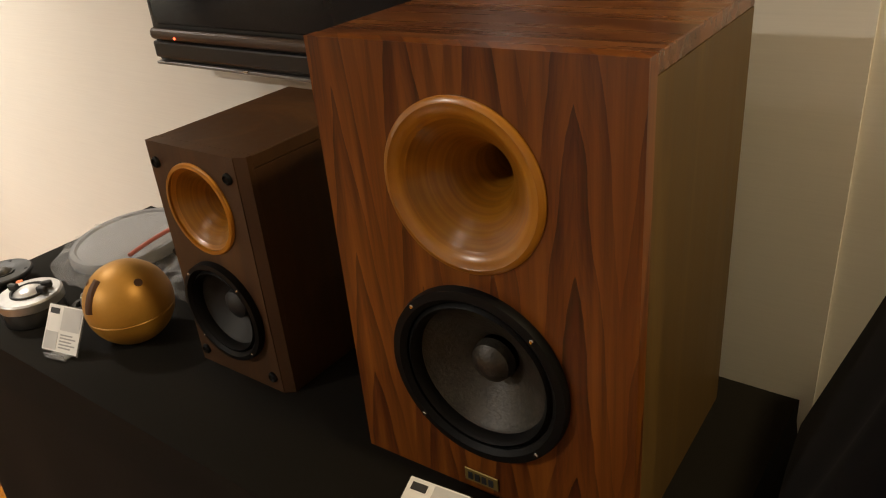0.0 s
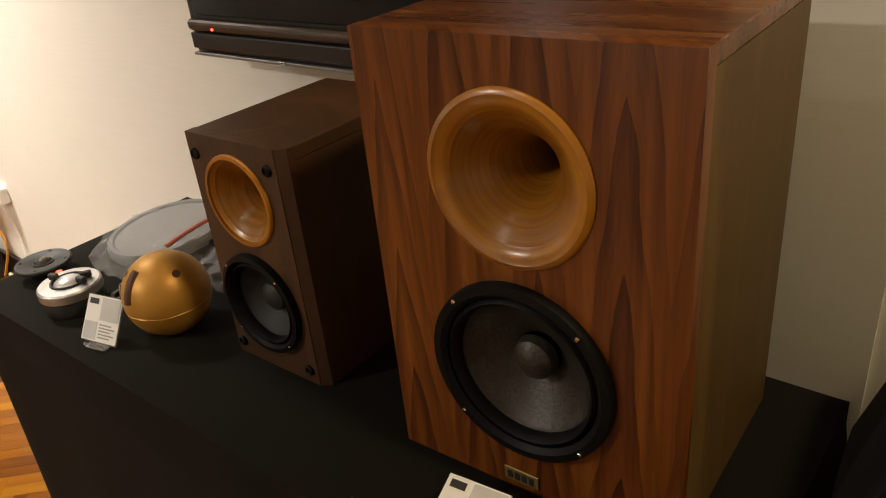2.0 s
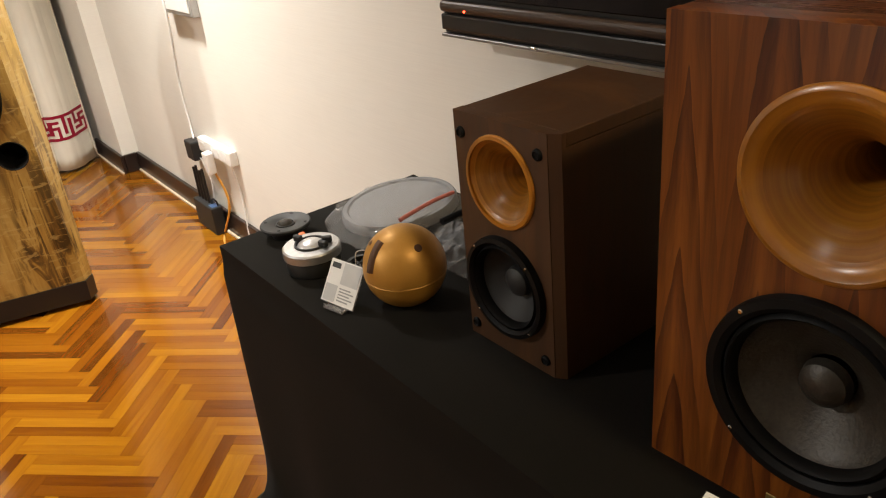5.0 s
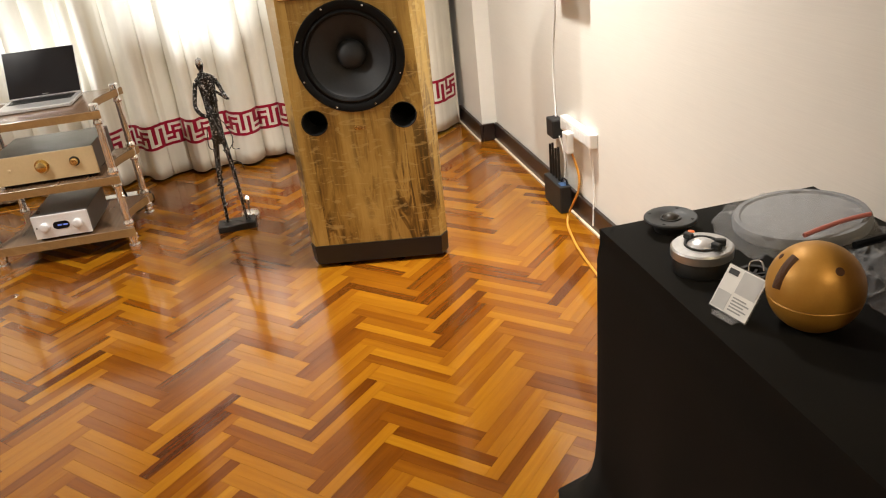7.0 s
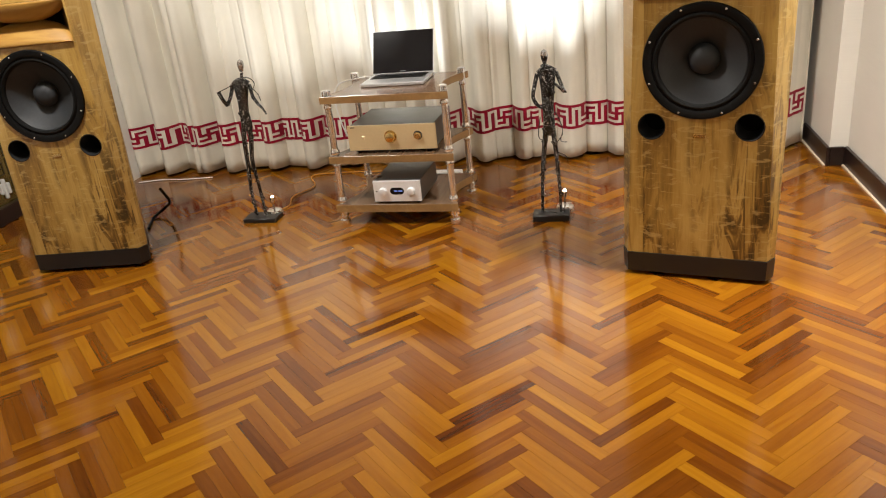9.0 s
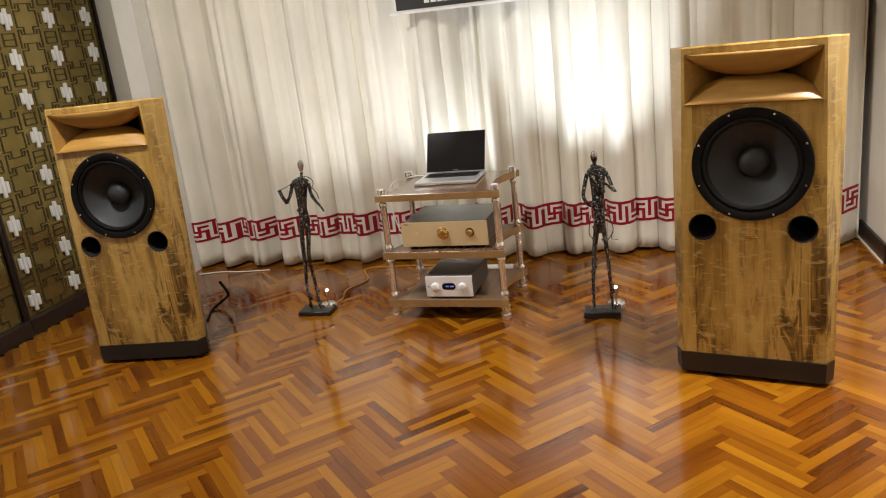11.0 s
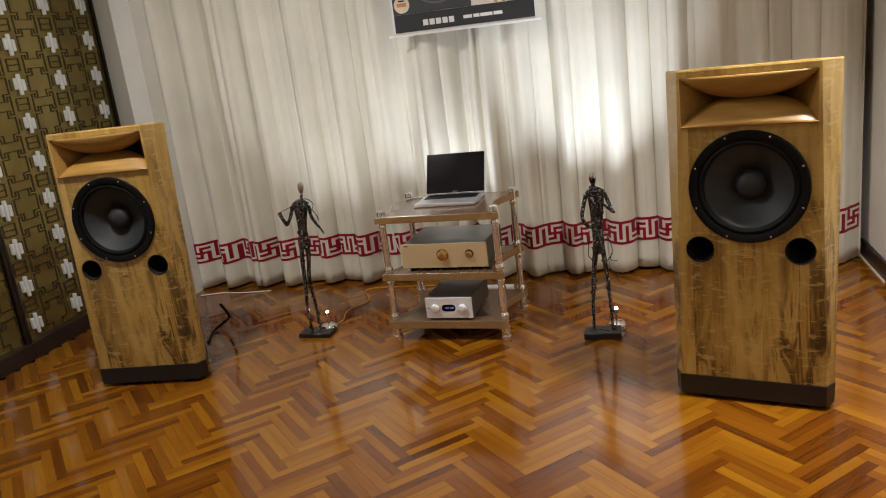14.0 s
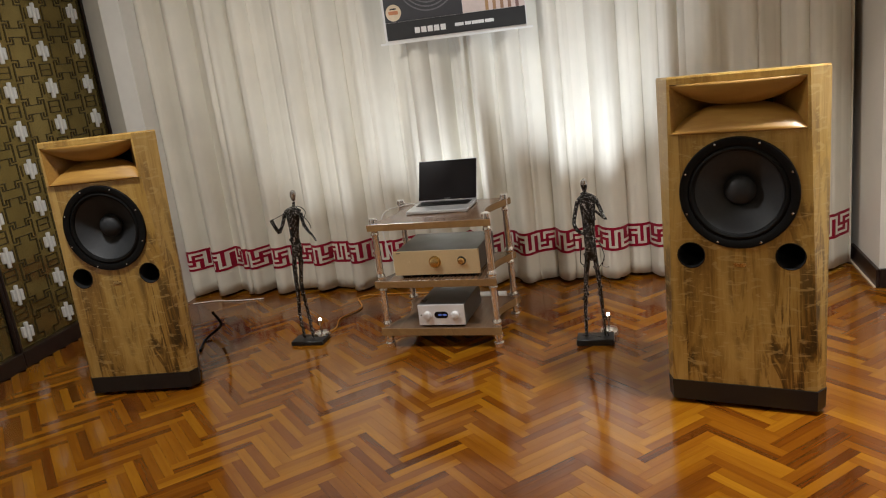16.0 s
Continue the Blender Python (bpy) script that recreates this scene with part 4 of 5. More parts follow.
lap = thing("laptop", pose(-4.179, -1.2, 0.669, 0, 0, 88.0), "open silver laptop with a black screen, on the rack", "laptop")
part("base", bm_box((0, -0.227, 0.001), (0.325, 0.004, 0.017), 0.004), ALU, lap)
board = part("keyboard", bm_box((0.022, -0.118, 0.0171), (0.303, -0.018, 0.0182)), BLACKMATT, lap, "black keyboard")
for j in range(5):
    for i in range(13):
        part("key", bm_box((0.025 + i * 0.0213, -0.115 + j * 0.0192, 0.0183), (0.044 + i * 0.0213, -0.098 + j * 0.0192, 0.0196)), BLACK, board)
part("touch_pad", bm_box((0.108, -0.212, 0.0171), (0.214, -0.135, 0.0176)), ALU, lap)
tilt = pose(0, 0.002, 0.017, -25)
lid = part("lid", bm_move(bm_box((0, -0.004, 0), (0.325, 0.006, 0.222), 0.003), tilt), ALU, lap)
glass = part("screen", bm_move(bm_box((0.003, -0.0052, 0.004), (0.322, -0.0042, 0.219)), tilt), SCREENGLASS, lid, "black glossy screen")
part("maker_mark", bm_move(bm_box((0.148, -0.0058, 0.009), (0.178, -0.0053, 0.012)), tilt), GREYINK, glass)
part("hinge", bm_box((0.04, -0.001, 0.013), (0.285, 0.006, 0.019), 0.002), BLACKMATT, lap)


# ---- welded metal statues on black bases, with small floor spotlights ----
def limb(points, r):
    return bm_tube(smooth_line(points, 5), [r[0] + (r[1] - r[0]) * k / ((len(points) - 1) * 5) for k in range((len(points) - 1) * 5 + 1)], 7)


def scraps(points, r, count, seed):
    """Small welded chips along a limb."""
    rnd = random.Random(seed)
    line = smooth_line(points, 8)
    out = []
    for _ in range(count):
        p = rnd.choice(line)
        a = rnd.uniform(0, 6.28)
        s = r * rnd.uniform(0.5, 1.0)
        b = bm_box((-s, -s * 0.4, -s * 0.8), (s, s * 0.4, s * 0.8))
        out.append(bm_move(b, Matrix.Translation(p + Vector((math.cos(a) * r, math.sin(a) * r, 0))) @ pose(0, 0, 0, rnd.uniform(0, 90), rnd.uniform(0, 90), rnd.uniform(0, 180))))
    return out


def head_shape(z, y, tall, wide):
    b = bm_lathe([(0, -tall), (wide * 0.55, -tall * 0.8), (wide * 0.9, -tall * 0.2), (wide, tall * 0.25), (wide * 0.75, tall * 0.75), (0, tall)], 14)
    return bm_move(b, Matrix.Translation((0, y, z)) @ pose(0, 0, 0, 0, 8, 0))


def coat_shape(profile, flat):
    """A jacketed trunk: an oval body through rows of (height, half width, shift)."""
    b = bmesh.new()
    seg, rings = 16, []
    for z, w, y in profile:
        rings.append([b.verts.new((w * flat * math.cos(2 * math.pi * k / seg), y + w * math.sin(2 * math.pi * k / seg), z)) for k in range(seg)])
    for p, q in zip(rings, rings[1:]):
        for k in range(seg):
            b.faces.new([p[k], p[(k + 1) % seg], q[(k + 1) % seg], q[k]])
    b.faces.new(rings[0])
    b.faces.new(rings[-1])
    return b


def make_statue(m, label, limbs, wires, base, head, seed, trunk, lean, squash):
    pieces = [head_shape(*head), coat_shape(trunk, 0.55)]
    for k, (pts, r) in enumerate(limbs):
        pieces.append(limb(pts, (r[0] * 0.85, r[1] * 0.85)))
        pieces += scraps(pts, max(r) * 0.5, 14 if max(r) > 0.012 else 6, seed * 50 + k)
    for pts in wires:
        pieces.append(bm_tube(smooth_line(pts, 8), 0.0022, 6))
    count = sum(len(b.faces) for b in pieces)
    for b in pieces:
        for v in b.verts:
            v.co.y += lean * max(0.0, v.co.z - 0.35) / 0.5
            v.co.z *= squash
    bm = bm_join(*pieces, bm_box(*base, 0.003, 1))
    ob = part("metal_statue", bm, [WELDED, BLACK, STEEL], smooth=True)
    for p in ob.data.polygons:
        p.material_index = 1 if p.index >= count else (2 if p.center.z > 0.795 else 0)
    ob.matrix_world = m
    return tagged(ob, label, "statue", "metal statues beside the rack")


make_statue(
    pose(-3.905, -1.838, 0.004), "tall thin welded metal fiddler statue on a black base",
    [
        ([(0.0, -0.028, 0.028), (0.005, -0.032, 0.16), (0, -0.022, 0.32), (0, -0.025, 0.46), (0, -0.015, 0.56)], (0.008, 0.017)),
        ([(0.0, 0.022, 0.028), (-0.01, 0.012, 0.16), (0, 0.006, 0.32), (0, 0.013, 0.46), (0, 0.004, 0.56)], (0.008, 0.017)),
        ([(0, -0.004, 0.54), (0, -0.01, 0.60), (0, -0.008, 0.68), (0, -0.012, 0.735), (0, -0.004, 0.765)], (0.026, 0.030)),
        ([(0, -0.05, 0.745), (0, -0.015, 0.762), (0, 0.03, 0.745)], (0.018, 0.018)),
        ([(0, -0.004, 0.76), (0, 0.0, 0.80)], (0.010, 0.009)),
        ([(0, -0.055, 0.745), (0.01, -0.066, 0.69), (0.03, -0.082, 0.645)], (0.013, 0.010)),
        ([(0.03, -0.082, 0.645), (0.05, -0.098, 0.69), (0.05, -0.112, 0.722)], (0.011, 0.012)),
        ([(0, 0.035, 0.74), (0.01, 0.052, 0.68), (0.03, 0.088, 0.64)], (0.012, 0.009)),
        ([(0.03, 0.088, 0.64), (0.05, 0.112, 0.628), (0.06, 0.138, 0.596)], (0.009, 0.005)),
    ],
    [
        [(0.05, -0.11, 0.72), (0.05, -0.05, 0.745), (0.04, 0.03, 0.785), (0.02, 0.07, 0.75), (0.02, 0.05, 0.70)],
        [(0.04, 0.03, 0.765), (0.04, 0.09, 0.70), (0.03, 0.10, 0.66)],
        [(0.0, -0.02, 0.60), (0.03, 0.0, 0.52), (0.0, 0.03, 0.47), (-0.02, 0.0, 0.44)],
    ],
    ((-0.055, -0.09, 0), (0.055, 0.095, 0.024)), (0.836, -0.001, 0.034, 0.017), 3,
    [(0.50, 0.026, 0), (0.54, 0.031, -0.002), (0.60, 0.025, -0.008), (0.66, 0.029, -0.010), (0.72, 0.038, -0.010), (0.75, 0.041, -0.010), (0.772, 0.022, -0.006)], 0.048, 0.982)

make_statue(
    pose(-3.812, -0.288, 0.004), "tall thin welded metal musician statue on a black base",
    [
        ([(0.0, -0.042, 0.036), (0.0, -0.036, 0.2), (0, -0.022, 0.36), (0, -0.008, 0.47), (0, 0.0, 0.60)], (0.009, 0.020)),
        ([(0.0, 0.048, 0.036), (0.0, 0.043, 0.2), (0, 0.034, 0.36), (0, 0.024, 0.47), (0, 0.012, 0.60)], (0.008, 0.018)),
        ([(0, 0.006, 0.58), (0, 0.008, 0.66), (0, 0.010, 0.74), (0, 0.008, 0.765)], (0.027, 0.036)),
        ([(0, -0.03, 0.745), (0, 0.005, 0.770), (0, 0.045, 0.750)], (0.018, 0.016)),
        ([(0, 0.002, 0.765), (0, 0.0, 0.80)], (0.011, 0.010)),
        ([(0, -0.036, 0.745), (0.01, -0.05, 0.69), (0.02, -0.058, 0.64), (0.03, -0.04, 0.60), (0.03, -0.01, 0.585)], (0.012, 0.010)),
        ([(0, 0.048, 0.75), (0.01, 0.066, 0.70), (0.02, 0.084, 0.655)], (0.012, 0.009)),
        ([(0.02, 0.084, 0.655), (0.04, 0.06, 0.685), (0.045, 0.03, 0.715)], (0.009, 0.007)),
        ([(0.035, -0.01, 0.61), (0.035, 0.01, 0.53), (0.03, 0.02, 0.48)], (0.012, 0.006)),
    ],
    [
        [(0.03, -0.01, 0.57), (0.04, 0.04, 0.56), (0.04, 0.07, 0.48), (0.03, 0.06, 0.42), (0.03, 0.09, 0.41)],
        [(0.03, -0.03, 0.54), (0.03, -0.04, 0.44), (0.02, 0.0, 0.42)],
        [(0.03, 0.07, 0.45), (0.04, 0.03, 0.38), (0.03, 0.08, 0.34), (0.03, 0.09, 0.30)],
        [(0.0, -0.06, 0.04), (0.03, -0.01, 0.05), (0.03, 0.03, 0.04)],
    ],
    ((-0.05, -0.088, 0), (0.05, 0.088, 0.032)), (0.822, -0.001, 0.036, 0.017), 5,
    [(0.44, 0.022, 0.012), (0.50, 0.027, 0.008), (0.58, 0.026, 0.006), (0.66, 0.031, 0.008), (0.72, 0.037, 0.008), (0.752, 0.040, 0.008), (0.775, 0.020, 0.004)], 0.0, 0.95)


def make_floor_spot(m, label):
    s = thing("floor_spotlight", m, label, "spotlight", "small spotlights behind the statues")
    part("base", bm_lathe([(0, 0), (0.042, 0), (0.047, 0.004), (0.047, 0.022), (0.040, 0.034), (0.012, 0.040), (0, 0.040)], 36), CHROME, s, smooth=True)
    part("stem", bm_tube([(0, 0, 0.038), (0, 0, 0.085)], 0.006, 12), CHROME, s, smooth=True)
    head = part("lamp_head", bm_move(bm_lathe([(0, -0.026), (0.012, -0.024), (0.016, -0.010), (0.019, 0.004), (0.017, 0.004), (0.014, -0.008), (0, -0.010)], 28), pose(0, 0, 0.098, 0, -20)), CHROME, s, smooth=True)
    part("bulb", bm_move(bm_lathe([(0, 0.013), (0.005, 0.011), (0.0078, 0.005), (0.0078, 0.0), (0.006, -0.005), (0, -0.007)], 20), pose(0, 0, 0.103, 0, -20)), BULB, head, "glowing bulb", smooth=True)
    return s


spot = make_floor_spot(pose(-3.965, -1.79, 0.004), "lit chrome spotlight on the parquet behind a statue")
copy_thing(spot, pose(-3.905, -0.225, 0.004))


# ---- hanging poster ----
pos = thing("poster", pose(-4.665, -1.415, 1.527), "printed poster with a black lower band, hanging before curtains", "poster")
PW = 0.822


def sheet_box(name, y0, y1, z0, z1, proud, material, parent, label=""):
    return part(name, bm_box((0, y0, z0), (proud, y1, z1)), material, parent, label)


for cy in (0.08, PW - 0.08):
    part("hanging_cord", bm_tube([(0.002, cy, 1.148), (0.002, cy, HIGH - 1.527 + 0.004)], 0.002, 6), WHITEPLASTIC, pos)
base = sheet_box("sheet", 0, PW, 0.0, 1.15, 0.003, PAPER, pos)
sheet_box("hanging_rod", -0.03, PW + 0.03, -0.008, 0.004, 0.008, WHITEPLASTIC, pos, "white rod")
sheet_box("black_band", 0.014, PW - 0.004, 0.014, 0.112, 0.0042, INK, base)
sheet_box("dark_picture", 0.014, 0.47, 0.113, 1.1, 0.0042, plain("charcoal_print", (0.035, 0.035, 0.04), 0.45), base)
sheet_box("pale_picture", 0.472, PW - 0.004, 0.113, 1.1, 0.0042, plain("blush_print", (0.66, 0.55, 0.50), 0.5), base)
rings = []
for k in range(5):
    a0 = 0.17 - k * 0.022
    rings.append(bm_move(bm_lathe([(a0, 0), (a0 + 0.008, 0), (a0 + 0.008, 0.0006), (a0, 0.0006)], 48), pose(0.0044, 0.28, 0.33, 0, 90, 0)))
part("printed_rings", bm_join(*rings), plain("slate_print", (0.13, 0.13, 0.14), 0.45), base)
for k in range(5):
    sheet_box("printed_strip", 0.60 + k * 0.042, 0.618 + k * 0.042, 0.114, 1.0, 0.0048, plain("tan_print", (0.42 - 0.05 * k, 0.24 - 0.03 * k, 0.10), 0.5), base)
part("round_seal", bm_move(bm_lathe([(0, 0.0022), (0.044, 0.0022), (0.046, 0)], 36), pose(0.0043, 0.068, 0.165, 0, 90, 0)), plain("seal_print", (0.72, 0.60, 0.42), 0.5), base)
sheet_box("seal_bar", 0.04, 0.096, 0.155, 0.175, 0.0072, plain("rust_print", (0.55, 0.22, 0.10), 0.5), base)
sheet_box("seal_bar", 0.05, 0.086, 0.182, 0.190, 0.0072, INK, base)
for k in range(5):
    sheet_box("text_bar", 0.182 + k * 0.038, 0.212 + k * 0.038, 0.040, 0.072, 0.0050, PAPER, base)
for k, (y, w) in enumerate(((0.418, 0.05), (0.476, 0.034), (0.514, 0.07), (0.590, 0.05))):
    sheet_box("text_bar", y, y + w, 0.050, 0.068, 0.0050, PAPER, base)


# ---- things laid out on the black cloth ----
ball = thing("speaker_ball", pose(-1.110, 0.745, ZT - 0.0065, 0, 0, 10), "gold painted spherical loudspeaker shell with a slot and hole", "speaker shell")
R = 0.0685
shell = bm_lathe([(0, 0.0065), (0.0285, 0.0065)] + [(R * math.sin(a), R - R * math.cos(a)) for a in [0.44 + k * (1.42 - 0.44) / 8 for k in range(9)]] + [(R * 0.972, R - 0.0088)] + [(R * math.sin(a), R - R * math.cos(a)) for a in [1.46 + k * (math.pi - 1.46) / 16 for k in range(17)]], 72)
part("shell", shell, GOLDPAINT, ball, smooth=True)


def on_ball(az, el, out=0.0):
    """A pose on the ball's skin that looks outwards along +z."""
    d = Vector((math.cos(radians(az)) * math.cos(radians(el)), math.sin(radians(az)) * math.cos(radians(el)), math.sin(radians(el))))
    return Matrix.Translation(Vector((0, 0, R)) + d * (R + out)) @ d.to_track_quat("Z", "Y").to_matrix().to_4x4()


DARKGOLD = plain("shadowed_gold_recess", (0.075, 0.028, 0.008), 0.6)
part("round_hole", bm_move(bm_lathe([(0, 0.0002), (0.0045, 0.0004), (0.0062, 0.0008), (0.0068, -0.001)], 24), on_ball(-12, 45)), DARKGOLD, ball)
slot = []
for k in range(13):
    slot.append(on_ball(-98 - 0.2 * k, 12 + k * 3.7, -0.0035) @ Vector((0, 0, 0)))
part("slot", bm_tube(slot, 0.0085, 10), DARKGOLD, ball, "dark recessed slot")
part("round_hole", bm_move(bm_lathe([(0, 0.0002), (0.0035, 0.0004), (0.0045, 0.0007), (0.005, -0.001)], 20), on_ball(-132, 44)), DARKGOLD, ball)

drv = thing("compression_driver", pose(-1.330, 0.690, ZT), "silver and black compression driver lying on the cloth", "driver unit")
part("magnet", bm_lathe([(0, 0), (0.048, 0), (0.050, 0.002), (0.050, 0.026), (0.047, 0.030), (0, 0.030)], 48), BLACK, drv, smooth=True)
part("front_plate", bm_lathe([(0.049, 0.028), (0.053, 0.030), (0.053, 0.044), (0.050, 0.047), (0.030, 0.048), (0.029, 0.045), (0.0, 0.045)], 48), CASTMETAL, drv, smooth=True)
part("dome", bm_lathe([(0.026, 0.045), (0.024, 0.049), (0.016, 0.054), (0.008, 0.056), (0, 0.057)], 36), ALU, drv, smooth=True)
part("dome_ring", bm_lathe([(0.031, 0.047), (0.030, 0.051), (0.027, 0.051), (0.026, 0.047)], 36), BLACKMATT, drv)
for a in (20, 55, 200):
    part("terminal", bm_move(bm_box((-0.009, -0.005, 0), (0.009, 0.005, 0.012), 0.002, 1), pose(0.030 * math.cos(radians(a)), 0.030 * math.sin(radians(a)), 0.048, 0, 0, a)), BLACKMATT, drv)

twe = thing("dome_tweeter", pose(-1.500, 0.722, ZT), "round black dome tweeter lying face up", "driver unit")
part("magnet", bm_lathe([(0, 0), (0.030, 0), (0.031, 0.002), (0.031, 0.019), (0, 0.019)], 36), BLACK, twe)
part("flange", bm_lathe([(0, 0.019), (0.049, 0.020), (0.051, 0.022), (0.051, 0.026), (0.049, 0.028), (0.024, 0.026), (0.020, 0.023), (0, 0.023)], 48), BLACKMATT, twe, smooth=True)
part("dome", bm_lathe([(0.015, 0.023), (0.0135, 0.028), (0.008, 0.032), (0, 0.0335)], 28), CARBON, twe, smooth=True)
part("dome_ring", bm_lathe([(0.0195, 0.0235), (0.019, 0.0262), (0.0165, 0.0262), (0.0155, 0.0235)], 28), GUNMETAL, twe)
for k in range(4):
    a = math.pi * (k + 0.5) / 2
    part("screw_hole", bm_move(bm_lathe([(0, 0.0008), (0.003, 0.0008), (0.0035, 0)], 12), pose(0.042 * math.cos(a), 0.042 * math.sin(a), 0.0272)), VOID, twe)

clip = thing("terminal_cap", pose(-1.392, 0.704, ZT), "orange plastic cap standing between the drivers", "plastic cap")
part("cap", bm_lathe([(0, 0), (0.008, 0), (0.008, 0.038), (0.006, 0.044), (0, 0.045)], 20), ORANGE, clip, smooth=True)

coil = thing("voice_coil", pose(-1.262, 0.748, ZT), "small black ring connector with wire ends", "connector")
part("ring", bm_lathe([(0.018, 0), (0.027, 0), (0.028, 0.003), (0.028, 0.011), (0.026, 0.014), (0.019, 0.014), (0.018, 0.011), (0.018, 0)], 32), BLACKMATT, coil, smooth=True)
part("spider", bm_join(*[bm_move(bm_box((-0.019, -0.002, 0.006), (0.019, 0.002, 0.010)), pose(0, 0, 0, 0, 0, k * 60 + 15)) for k in range(3)]), BLACKMATT, coil)
part("lead", bm_tube(smooth_line([(0.0, -0.01, 0.012), (-0.012, 0.0, 0.026), (0.0, 0.012, 0.03), (0.012, 0.01, 0.018)], 6), 0.0016, 6), STEEL, coil)


def make_card(m, label, recline=-34):
    c = thing("sign_holder", m, label, "sign", "small signs on the tablecloth")
    back = pose(0, 0, 0.006, recline) @ Matrix.Diagonal((1.3, 1, 1, 1))
    holder = part("holder", bm_join(bm_move(bm_box((-0.030, 0.0, 0), (0.030, 0.002, 0.075), 0.0006, 1), back), bm_box((-0.022, -0.010, 0.0), (0.022, 0.012, 0.0035), 0.001, 1), bm_box((-0.022, -0.010, 0.0035), (0.022, -0.008, 0.010), 0.0006, 1)), ACRYLIC, c, "clear acrylic stand")
    card = part("card", bm_move(bm_box((-0.029, -0.0008, 0.002), (0.029, -0.0002, 0.074)), back), PAPER, c, "white printed card")
    part("printed_picture", bm_move(bm_box((-0.004, -0.0014, 0.036), (0.027, -0.0009, 0.072)), back), PALEINK, card)
    part("printed_picture", bm_move(bm_box((-0.027, -0.0014, 0.004), (-0.006, -0.0009, 0.032)), back), PALEINK, card)
    part("printed_mark", bm_move(bm_box((-0.025, -0.0014, 0.060), (-0.010, -0.0009, 0.069)), back), INK, card)
    for k in range(5):
        part("text_bar", bm_move(bm_box((-0.002, -0.0014, 0.008 + k * 0.005), (0.018 + 0.006 * (k % 2), -0.0009, 0.0102 + k * 0.005)), back), GREYINK, card)
    return c


sign = make_card(pose(-1.170, 0.640, ZT, 0, 0, 12), "small white printed card in a clear acrylic stand")
make_card(pose(-0.458, 0.632, ZT, 0, 0, 6), "small white printed card leaning far back in its stand", -67)


# a round grille in a clear bag, with wires
bag = thing("bagged_grille", pose(-1.398, 0.932, ZT), "round grey grille in a crumpled clear plastic bag", "bagged grille")
part("grille", bm_move(bm_lathe([(0, 0.016), (0.104, 0.016), (0.107, 0.020), (0.116, 0.020), (0.120, 0.014), (0.120, 0), (0, 0)], 64), pose(0, 0, 0.012, 4, -2, 0)), GREYMESH, bag, smooth=True)


def crumple(u, v):
    a = 2 * math.pi * u
    r = (0.001 + 0.150 * v) * (1 + 0.10 * noise.noise((math.cos(a) * 1.6, math.sin(a) * 1.6, 3)))
    hump = max(0.0, 1 - (v / 0.86) ** 5)
    z = 0.004 + 0.038 * hump + 0.016 * noise.noise((math.cos(a) * r * 40, math.sin(a) * r * 40, 1.2)) * (0.3 + v)
    return (r * math.cos(a) * 1.05, min(r * math.sin(a), 0.125), max(0.001, z))


part("bag", bm_sheet(96, 22, crumple), FILM, bag, "clear crinkled plastic film", True)
bag2 = thing("plastic_bag", pose(-1.135, 0.885, ZT), "crumpled empty clear plastic bag", "plastic bag")
part("bag", bm_sheet(50, 16, lambda u, v: (-0.13 + 0.2 * u, -0.05 + 0.13 * v, max(0.001, 0.014 + 0.03 * noise.noise((u * 5, v * 4, 8)) + 0.012 * noise.noise((u * 17, v * 13, 2))))), FILM, bag2, smooth=True)
wire = thing("red_black_cable", pose(0, 0, 0), "red and black speaker cable lying across the bag", "cable")
part("red_wire", bm_tube(smooth_line([(-1.294, 0.862, ZT + 0.044), (-1.300, 0.90, ZT + 0.047), (-1.312, 0.96, ZT + 0.047), (-1.316, 1.01, ZT + 0.046)], 8), 0.0042, 8), REDWIRE, wire, smooth=True)
part("black_wire", bm_tube(smooth_line([(-1.247, 0.925, ZT + 0.032), (-1.248, 0.97, ZT + 0.034), (-1.250, 1.01, ZT + 0.034), (-1.248, 1.045, ZT + 0.030)], 8), 0.0070, 8), RUBBER, wire, smooth=True)


# ---- beside the wall: router, sockets and leads ----
rou = thing("wireless_router", pose(-3.46, 1.142, 0.004), "black router box with four upright aerials by the wall", "router")
part("casing", bm_box((0, 0, 0), (0.21, 0.054, 0.128), 0.006), BLACKMATT, rou)
for k in range(4):
    part("aerial", bm_tube([(0.02 + k * 0.035, 0.03, 0.125), (0.02 + k * 0.035, 0.030, 0.27 + 0.015 * (k % 2))], [0.007, 0.0055], 10), BLACK, rou)
part("socket_loop", bm_tube(smooth_line([(0.15, 0.03, 0.125), (0.17, 0.03, 0.155), (0.20, 0.035, 0.15), (0.19, 0.04, 0.12)], 6), 0.004, 8), BLACK, rou)
part("rear_label", bm_box((0.155, 0.01, 0.1285), (0.20, 0.045, 0.1295)), plain("blue_label", (0.05, 0.10, 0.22), 0.4), rou)

strip = thing("power_strip", pose(-3.33, WY - 0.036, 0.372), "white power strip fixed to the wall", "power strip")
part("body", bm_box((0, 0, 0), (0.33, 0.035, 0.062), 0.006), WHITEPLASTIC, strip)
for k in range(4):
    part("socket", bm_box((0.03 + k * 0.072, -0.002, 0.012), (0.078 + k * 0.072, 0.0, 0.05), 0.001, 1), PAPER, strip)
part("adapter", bm_box((0.12, -0.038, -0.062), (0.17, -0.003, 0.03), 0.006), WHITEPLASTIC, strip, "white plug adapter")
plug = thing("black_adapter", pose(-3.455, WY - 0.055, 0.315), "black plug-in power adapter on the wall", "power adapter")
part("body", bm_box((0, 0, 0), (0.085, 0.054, 0.085), 0.006), BLACKMATT, plug)
boxy = thing("wall_socket_box", pose(-3.33, WY - 0.03, 0.945), "grey metal socket box on the wall", "socket box")
